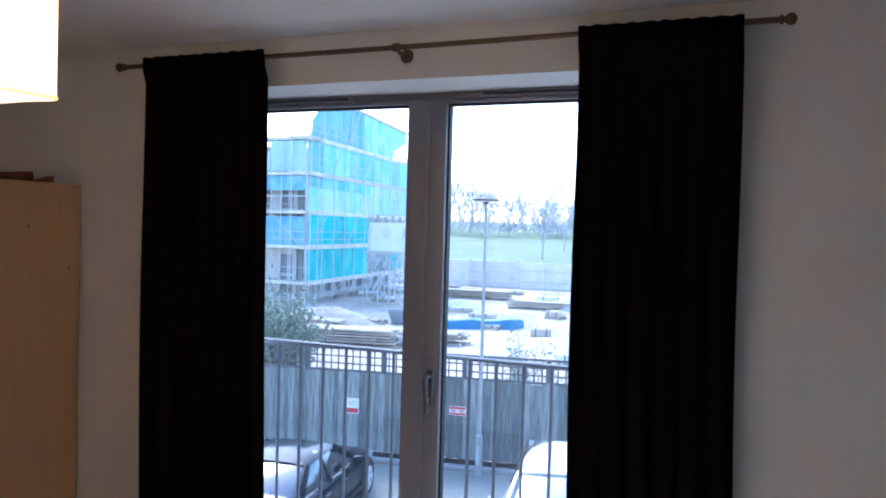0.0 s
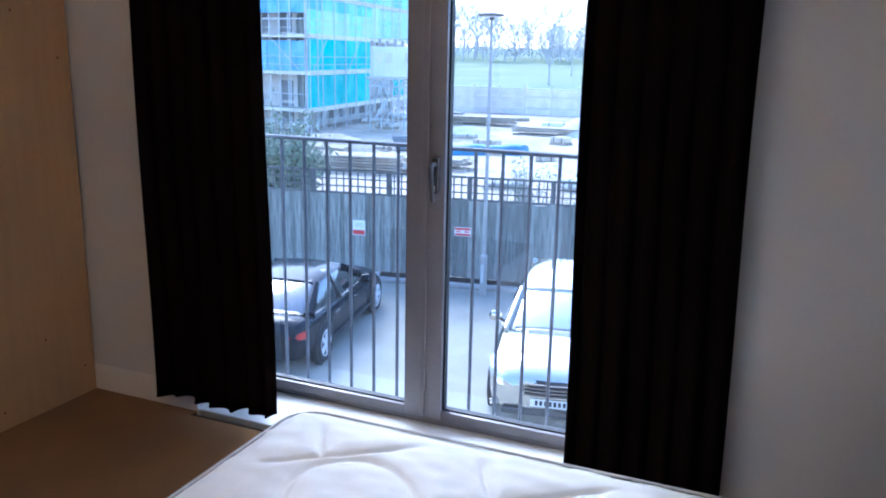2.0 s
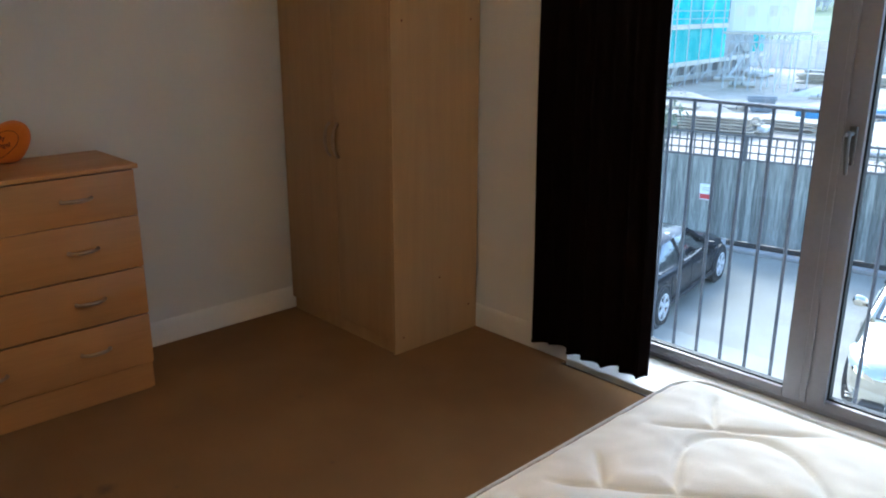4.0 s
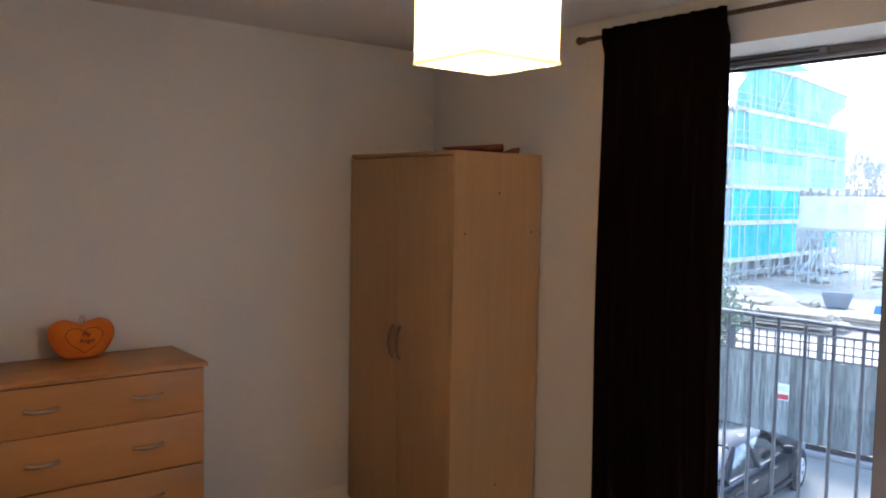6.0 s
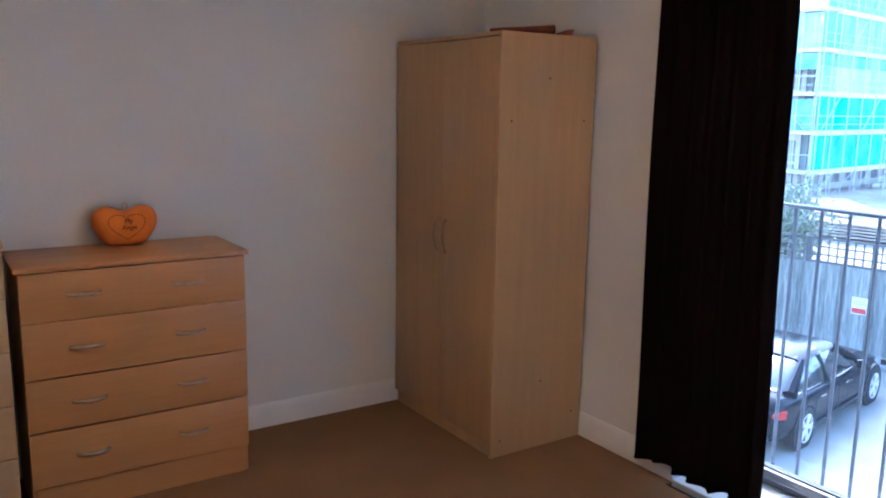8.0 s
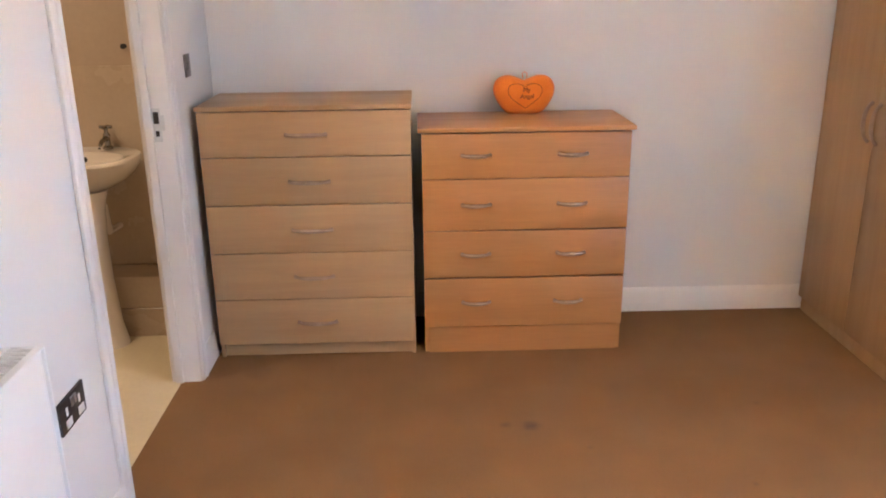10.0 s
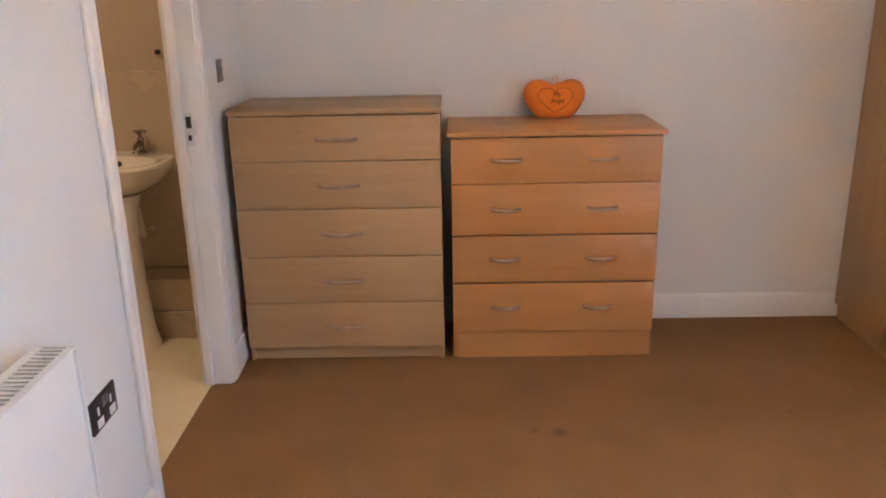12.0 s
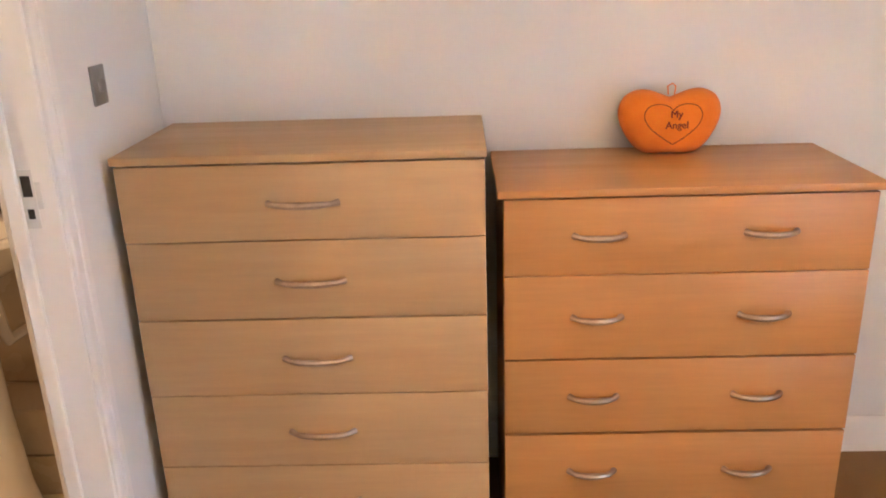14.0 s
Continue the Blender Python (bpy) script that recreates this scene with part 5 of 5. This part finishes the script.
high_net("top_net", [(5.6, 10.4), (5.7, 11.3), (8.0, 12.4), (10.5, 12.75), (13.2, 12.6), (19.6, 12.1), (14.2, 11.4), (12.6, 10.4)], -2.4, NET_GREEN, "pale green net over the ridge")
part("roof_band", tube([tuple(O + RD * s + RN * 0.05 + Vector((0, 0, z))) for s, z in ((3.8, 10.3), (10, 10.35), (20.6, 10.05))], 0.12, 6), BOARD, site)
std0 = None
for d, n, stop in ((RD, RN, RLEN), (LD, LN, 12.5)):
    for k in range(int(stop / 1.5) + 1):
        for o in (-0.03, -1.15):
            p = O + d * (k * 1.5) + n * o
            if std0 is None:
                std0 = part("standard", tube([(p.x, p.y, GZ), (p.x, p.y, 7.9)], 0.035, 6), POLE, site)
                sp = p
            else:
                s2 = new("standard", std0.data)
                s2.parent, s2.location = site, p - sp
    for z in (-2.9, -1.1, 1.3, 3.6, 6.1, 7.9):
        a, b = O - n * 0.06, O + d * stop - n * 0.06
        part("ledger", tube([(a.x, a.y, z), (b.x, b.y, z)], 0.04, 6), POLE, site)
    for k in range(0, int(stop / 3)):
        a, b = O + d * (k * 3) + n * 0.2, O + d * (k * 3 + 3) + n * 0.2
        part("brace", tube([(a.x, a.y, GZ), (b.x, b.y, -2.1)], 0.03, 6), POLE, site)
    for k in range(int(stop / 2.0) + 1):
        p = O + d * (k * 2.0) + n * 0.2
        part("outer_standard", tube([(p.x, p.y, GZ), (p.x, p.y, 8.5 + 0.5 * (k % 2))], 0.035, 5), POLE, site)
    for z in LEV[1:]:
        for dz in (0.55, 1.05):
            a, b = O + n * 0.22, O + d * stop + n * 0.22
            part("guard_rail", tube([(a.x, a.y, z + dz), (b.x, b.y, z + dz)], 0.022, 5), POLE, site)
    for k in range(4):
        a, b = O + d * (k * 3.0 + 0.2) + n * 0.24, O + d * (k * 3.0 + 2.8) + n * 0.24
        z = LEV[(k * 2 + 1) % 4]
        part("cross_brace", tube([(a.x, a.y, z), (b.x, b.y, z + 2.3)], 0.03, 5), POLE, site)
# poles standing above the roof, and the white stair tower's braces past the nets
for k in range(9):
    p = O + RD * (3.0 + k * 2.1) + RN * 0.12
    part("roof_pole", tube([(p.x, p.y, 7.6), (p.x, p.y, 10.6 + 0.25 * (k % 3))], 0.03, 5), POLE, site)
for s0, z0, s1, z1 in ((6.0, 7.5, 8.2, 10.2), (11.4, -2.0, 15.0, 0.2), (15.0, -2.0, 11.4, 0.2), (15.0, -3.4, 19.0, -0.2), (19.0, -3.4, 15.0, -0.2), (11.4, -3.4, 14.0, -2.1)):
    a, b = O + RD * s0 + RN * 0.35, O + RD * s1 + RN * 0.35
    part("long_brace", tube([(a.x, a.y, z0), (b.x, b.y, z1)], 0.055, 6), POLE, site)

# white site cabin on a scaffold gantry
gan = thing("site_cabin", -24.3, 50, GZ, "white site cabin raised on a scaffold gantry", "cabin")
part("cabin_body", one((-26.1, 49.2, 0.0), (-21.9, 51.8, 2.0), 0.06), CABIN, gan)
for k in range(6):
    x = -25.8 + k * 0.72
    part("cabin_rib", one((x, 49.14, 0.1), (x + 0.08, 49.2, 1.95), 0.01), CABIN, gan)
    if k < 5 and k != 2:
        part("cabin_window", one((x + 0.16, 49.17, 0.95), (x + 0.62, 49.21, 1.6), 0.01), HOARDING, gan, "pale boarded window")
for k in range(6):
    x = -26.1 + k * 0.85
    for y in (49.2, 51.8):
        part("leg", tube([(x, y, GZ), (x, y, 0.0)], 0.045, 6), POLE, gan)
    if k < 5:
        part("brace", tube([(x, 49.15, GZ + 0.3), (x + 0.85, 49.15, -0.1)], 0.035, 6), POLE, gan)
        part("truss_bar", tube([(x, 49.05, -0.55), (x + 0.42, 49.05, -0.1), (x + 0.85, 49.05, -0.55)], 0.035, 6), POLE, gan)
part("truss_chord", tube([(-26.2, 49.05, -0.57), (-21.7, 49.05, -0.57)], 0.04, 6), POLE, gan)
part("deck", one((-26.3, 49.0, -0.12), (-21.6, 52, 0.0), 0.01), BOARD, gan)
for k in range(8):
    part("roof_post", one((-26.0 + k * 0.56, 49.12, 2.0), (-25.82 + k * 0.56, 49.22, 2.38 + 0.1 * (k % 2)), 0.01), CONCRETE, gan, "short grey post")
part("handrail", tube([(-26.1, 49.17, 2.5), (-21.9, 49.17, 2.5)], 0.04, 6), POLE, gan)


# ---- things on the site ----
def timber_stack(x, y, n, rows, length, label, rz):
    e = thing("timber_stack", x, y, GZ - 0.03, label, "timber stack", "timber stacks on the site", rz)
    rn = random.Random(int(x * 10))
    base_plank = part("plank", box(bmesh.new(), (-length / 2, -0.11, 0), (length / 2, 0.11, 0.07), 0.006), TIMBER, e, local=True)
    for r in range(rows):
        for k in range(n):
            if r or k:
                o = new("plank", base_plank.data)
                o.parent = e
                o.matrix_basis = pose(rn.uniform(-0.25, 0.25), k * 0.24, 0.1 + r * 0.12, 0, 0, rn.uniform(-2, 2)) if r else pose(rn.uniform(-0.2, 0.2), k * 0.24, 0, 0, 0, rn.uniform(-1, 1))
    for r in range(1, rows):
        part("bearer", boxes(((-length / 3, -0.1, r * 0.12 - 0.05), (-length / 3 + 0.1, n * 0.24, r * 0.12 - 0.018)), ((length / 3, -0.1, r * 0.12 - 0.05), (length / 3 + 0.1, n * 0.24, r * 0.12 - 0.018))), TIMBER, e, local=True)


timber_stack(-17.5, 30.5, 6, 6, 5.0, "loose stack of pale timber planks", 12)
timber_stack(-15.2, 33.5, 5, 4, 4.5, "low stack of pale timber planks", 5)
timber_stack(-21.5, 34.0, 5, 5, 4.2, "stack of weathered timber planks", -8)
timber_stack(-14.0, 52.0, 6, 4, 5.5, "stack of pale boards by the tarpaulin", 3)
timber_stack(-21.5, 57.0, 6, 5, 6.0, "far stack of pale boards", 6)


def heap(name, x, y, w, d, h, material, label, category, seed):
    bm, rows, rn = bmesh.new(), [], random.Random(seed)
    n = 18
    for k in range(7):
        s = k / 6
        rows.append([(x + w * (1 - s) * math.cos(i * math.tau / n) * (1 + 0.25 * noise.noise(Vector((i * 0.7, s * 3, seed)))) + 0.2 * s,
                      y + d * (1 - s) * math.sin(i * math.tau / n) * (1 + 0.25 * noise.noise(Vector((i * 0.7, s * 3, seed + 9)))),
                      GZ - 0.06 + h * (1 - (1 - s) ** 1.6) * (1 + 0.15 * noise.noise(Vector((i * 1.1, s * 5, seed + 4))))) for i in range(n)])
    e = thing(name, x, y, GZ - 0.03, label, category)
    part("mound", loft(rows, bm), material, e, angle=70)


heap("rubble_heap", -11.6, 53.5, 2.7, 2.0, 1.75, HEAP, "pale heap of rubble and sheeting", "heap", 2)
heap("rubble_heap", -19.5, 50, 2.4, 2.0, 0.6, HEAP, "low pale heap of building sand", "heap", 5)
heap("rubble_heap", -9.5, 36, 3.0, 2.0, 0.4, HEAP, "broad pale heap of building sand", "heap", 7)
heap("soil_heap", -22.5, 38, 3.2, 2.2, 0.9, SOIL, "low heap of brown soil", "heap", 8)
tarp = thing("tarpaulin_pile", -14.5, 40.3, GZ - 0.03, "long low pile under a blue tarpaulin", "tarpaulin")
part("sheet", loft([[(-16.6 + k * 0.26, 39.0 + 0.15 * k + dy + 0.05 * math.sin(k * 1.7 + j), GZ - 0.03 + z * (1 + 0.10 * math.sin(k * 0.9 + j))) for j, (dy, z) in enumerate(((-0.5, 0), (-0.35, 0.42), (0.1, 0.5), (0.7, 0.47), (1.1, 0.35), (1.2, 0)))] for k in range(16)]), TARP, tarp, angle=60)



def pallet(x, y, w, h, material, label, rz):
    """A wrapped load on a timber pallet."""
    e = thing("loaded_pallet", x, y, GZ - 0.03, label, "pallet", "loaded pallets on the site", rz)
    for k in range(3):
        part("bearer", box(bmesh.new(), (-w / 2, -0.5 + k * 0.45, 0), (w / 2, -0.4 + k * 0.45, 0.1)), TIMBER, e, local=True)
    part("deck", box(bmesh.new(), (-w / 2, -0.52, 0.1), (w / 2, 0.52, 0.13)), TIMBER, e, local=True)
    part("load", box(bmesh.new(), (-w / 2 + 0.04, -0.48, 0.13), (w / 2 - 0.04, 0.48, h), 0.05), material, e, local=True)
    part("strap", boxes(((-w / 4, -0.485, 0.13), (-w / 4 + 0.06, 0.485, h + 0.006)), ((w / 4, -0.485, 0.13), (w / 4 + 0.06, 0.485, h + 0.006))), LATH, e, local=True)


def skip(x, y, w, d, h, rz):
    """An open steel skip with sloping ends, a rim, side ribs and lifting lugs."""
    e = thing("skip", x, y, GZ - 0.03, "blue-grey open steel skip standing on the site", "skip", rz=rz)
    lo, hi, t = w * 0.36, w / 2, 0.06
    part("tub", loft([[(-lo, -d / 2, 0.06), (lo, -d / 2, 0.06), (lo, d / 2, 0.06), (-lo, d / 2, 0.06)], [(-hi, -d / 2, h), (hi, -d / 2, h), (hi, d / 2, h), (-hi, d / 2, h)],
                      [(-hi + t, -d / 2 + t, h), (hi - t, -d / 2 + t, h), (hi - t, d / 2 - t, h), (-hi + t, d / 2 - t, h)],
                      [(-lo + t, -d / 2 + t, 0.12), (lo - t, -d / 2 + t, 0.12), (lo - t, d / 2 - t, 0.12), (-lo + t, d / 2 - t, 0.12)]]), SKIP, e, local=True)
    part("rim", boxes(((-hi - 0.04, -d / 2 - 0.04, h), (hi + 0.04, -d / 2 + 0.05, h + 0.07)), ((-hi - 0.04, d / 2 - 0.05, h), (hi + 0.04, d / 2 + 0.04, h + 0.07)), bevel=0.01), SKIP, e, local=True)
    for k in range(3):
        x0 = (k - 1) * lo * 0.8
        part("rib", box(bmesh.new(), (x0 - 0.05, -d / 2 - 0.05, 0.06), (x0 + 0.05, -d / 2, h), 0.01), SKIP, e, local=True)
    for sx in (-1, 1):
        part("lug", tube([(sx * lo, -d / 2 - 0.14, h * 0.55), (sx * lo, -d / 2, h * 0.55)], 0.05, 8), SKIP, e, local=True)
        part("runner", box(bmesh.new(), (sx * lo * 0.7 - 0.06, -d / 2, 0), (sx * lo * 0.7 + 0.06, d / 2, 0.06)), SKIP, e, local=True)


skip(-18.9, 39.8, 1.35, 1.0, 0.62, 25)
prn = random.Random(21)
for k in range(26):
    y = prn.uniform(30, 66)
    x = -y * prn.uniform(0.19, 0.56)
    pallet(x, y, prn.uniform(1.0, 2.2), prn.uniform(0.25, 0.5), (CABIN, HEAP, CONCRETE, TIMBER)[k % 4],
           ("white wrapped load on a timber pallet", "pale stone load on a timber pallet", "grey block load on a timber pallet", "timber load on a pallet")[k % 4], prn.uniform(-25, 25))

# hoarding along the far edge of the site
hoard = thing("hoarding", -22, 71, GZ - 0.03, "pale timber hoarding with posts and rails", "hoarding")
hp = None
for k in range(22):
    x = -46 + k * 2.4
    y = 71 + 0.06 * (x + 22)
    if hp is None:
        hp, hr = part("panel", one((x, y, GZ - 0.03), (x + 2.34, y + 0.06, GZ + 2.3), 0.01), HOARDING, hoard), part("post", one((x - 0.06, y - 0.12, GZ - 0.03), (x + 0.08, y, GZ + 2.6), 0.01), HOARDING, hoard)
        hq = part("rail", boxes(((x, y - 0.05, GZ + 0.5), (x + 2.36, y, GZ + 0.62)), ((x, y - 0.05, GZ + 1.5), (x + 2.36, y, GZ + 1.62))), HOARDING, hoard)
        h0 = (x, y)
    else:
        for name, src in (("panel", hp), ("post", hr), ("rail", hq)):
            o = new(name, src.data)
            o.parent, o.location = hoard, (x - h0[0], y - h0[1], 0)


# ---- trees and shrubs ----
def branches(bm, p, d, length, r, depth, rn):
    end = p + d * length
    mid_p = p + d * length * 0.5 + Vector((rn.uniform(-1, 1), rn.uniform(-1, 1), 0)) * length * 0.06
    tube([p, mid_p, end], [r, r * 0.8, r * 0.62], 5 if depth > 2 else 3, bm)
    if depth == 0:
        return
    for k in range(3 if depth > 1 else 4):
        a, s = rn.uniform(0, math.tau), rn.uniform(0.35, 0.75)
        side = Vector((math.cos(a), math.sin(a), 0))
        nd = (d + side * s + Vector((0, 0, 0.12))).normalized()
        start = p + (end - p) * rn.uniform(0.55, 1.0)
        branches(bm, start, nd, length * rn.uniform(0.55, 0.78), r * 0.55, depth - 1, rn)


def bare_tree(x, y, z, h, seed, label="bare winter tree in the park"):
    rn = random.Random(seed)
    e = thing("tree", x, y, z, label, "tree", "bare trees in the park")
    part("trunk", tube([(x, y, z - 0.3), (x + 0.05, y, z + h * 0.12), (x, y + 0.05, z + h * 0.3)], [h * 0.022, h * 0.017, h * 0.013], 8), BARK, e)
    bm = bmesh.new()
    for k in range(5):
        a = k * math.tau / 5 + rn.uniform(-0.4, 0.4)
        branches(bm, Vector((x, y, z + h * rn.uniform(0.22, 0.3))), Vector((math.cos(a) * 0.5, math.sin(a) * 0.5, 1)).normalized(), h * 0.27, h * 0.0085, 4, rn)
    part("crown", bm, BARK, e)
    return e


def lawn(y):
    ys, zs = (74, 90, 112, 150, 190, 240, 420), (-3.9, -2.9, -2.0, -0.3, 1.6, 3.4, 6.0)
    return float(np.interp(y, ys, zs))


t1 = bare_tree(-31.0, 110, lawn(110), 9.5, 1)
t2 = bare_tree(-45.0, 125, lawn(125), 7.0, 2)
t3 = bare_tree(-32.5, 128, lawn(128), 8.0, 3)
rn = random.Random(11)
for k in range(110):
    y = rn.uniform(185, 260)
    x = -0.75 * y + k * 0.72 * y / 109 + rn.uniform(-6, 6)
    c = copy_thing((t1, t2, t3)[k % 3], pose(x, y, lawn(y), 0, 0, rn.uniform(0, 360)))
    s = rn.uniform(1.2, 2.0)
    c.scale = (s, s, s)


def far_woods():
    """The twiggy winter woods along the top of the park: thousands of thin twigs in uneven crowns."""
    rw = random.Random(21)
    verts, faces = [], []
    for k in range(150):
        y = rw.uniform(164, 182)
        x = -150 + k * 1.1 + rw.uniform(-3, 3)
        tall = 5.5 + 3.0 * rw.random() + 10 * math.exp(-((x + 68) / 7) ** 2) * rw.random()
        base = lawn(y) - 0.3
        wide = tall * rw.uniform(0.3, 0.45)
        limbs = [(Vector((x, y, base)), Vector((x, y, base + tall * 0.6)), 0.16)]
        for j in range(170):
            a, f = rw.uniform(0, math.tau), rw.random()
            h = rw.uniform(0.12, 1.0)
            r = wide * math.sqrt(f) * math.sqrt(max(0.05, 1 - (1.7 * h - 0.95) ** 2))
            p = Vector((x + r * math.cos(a), y + r * math.sin(a), base + tall * h))
            d = Vector((math.cos(a) * rw.uniform(0.1, 0.9), math.sin(a) * rw.uniform(0.1, 0.9), rw.uniform(0.1, 1))).normalized()
            limbs.append((p, p + d * rw.uniform(0.7, 1.7), rw.uniform(0.05, 0.11)))
        for p, q, w in limbs:
            n = len(verts)
            verts.extend(((p.x - w, p.y, p.z), (p.x + w, p.y, p.z), (p.x, p.y + w, p.z), tuple(q)))
            faces.extend(((n, n + 1, n + 3), (n + 1, n + 2, n + 3), (n + 2, n, n + 3)))
    me = bpy.data.meshes.new("far_woods")
    me.from_pydata(verts, [], faces)
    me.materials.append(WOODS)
    tagged(new("far_woods", me), "leafless winter woods along the park, coloured pale for haze", "woods", kind="stuff")


far_woods()


def leafy(name, x, y, z, w, h, n, size, label, seed):
    """A shrub: a fan of stems and many small separate leaves with gaps between the clumps."""
    rn = random.Random(seed)
    e = thing(name, x, y, z, label, "shrub")
    st, lv = bmesh.new(), bmesh.new()
    tips = []
    for k in range(26):
        a, reach = rn.uniform(0, math.tau), rn.uniform(0.2, 1.0) * w
        tip = Vector((x + math.cos(a) * reach, y + math.sin(a) * reach, z + h * rn.uniform(0.45, 1.0) * (1 - 0.35 * (reach / w) ** 2)))
        tube([(x + math.cos(a) * 0.1, y + math.sin(a) * 0.1, z - 0.1), tuple((Vector((x, y, z)) + tip) / 2 + Vector((0, 0, h * 0.1))), tuple(tip)], [0.03, 0.02, 0.008], 5, st)
        tips.append(tip)
    for k in range(n):
        t = tips[k % len(tips)]
        f = rn.uniform(0.25, 1.05)
        c = Vector((x, y, z)).lerp(t, f) + Vector((rn.gauss(0, 1), rn.gauss(0, 1), rn.gauss(0, 1))) * w * 0.14
        c.z = max(c.z, z + 0.05)
        q = Euler((rn.uniform(0, 6.3), rn.uniform(0, 6.3), rn.uniform(0, 6.3))).to_matrix()
        s = size * rn.uniform(0.6, 1.4)
        lv.faces.new([lv.verts.new(c + q @ Vector(p) * s) for p in ((-0.5, 0, 0), (0, -0.22, 0.06), (0.6, 0, 0), (0, 0.22, 0.06))])
    part("stems", st, BARK, e)
    part("leaves", lv, LEAF, e, "small evergreen leaves")


leafy("shrub", -15.6, 23.5, GZ - 0.03, 1.9, 3.1, 5200, 0.17, "large grey-green evergreen shrub behind the fence", 4)
leafy("shrub", -18.3, 25.5, GZ - 0.03, 1.6, 2.6, 3600, 0.17, "grey-green evergreen shrub behind the fence", 5)
leafy("shrub", -5.7, 19.6, GZ - 0.03, 1.1, 2.75, 2600, 0.065, "thin twiggy shrub rising above the trellis", 6)
leafy("shrub", -4.0, 20.2, GZ - 0.03, 1.2, 2.5, 2600, 0.065, "thin twiggy shrub above the trellis", 7)
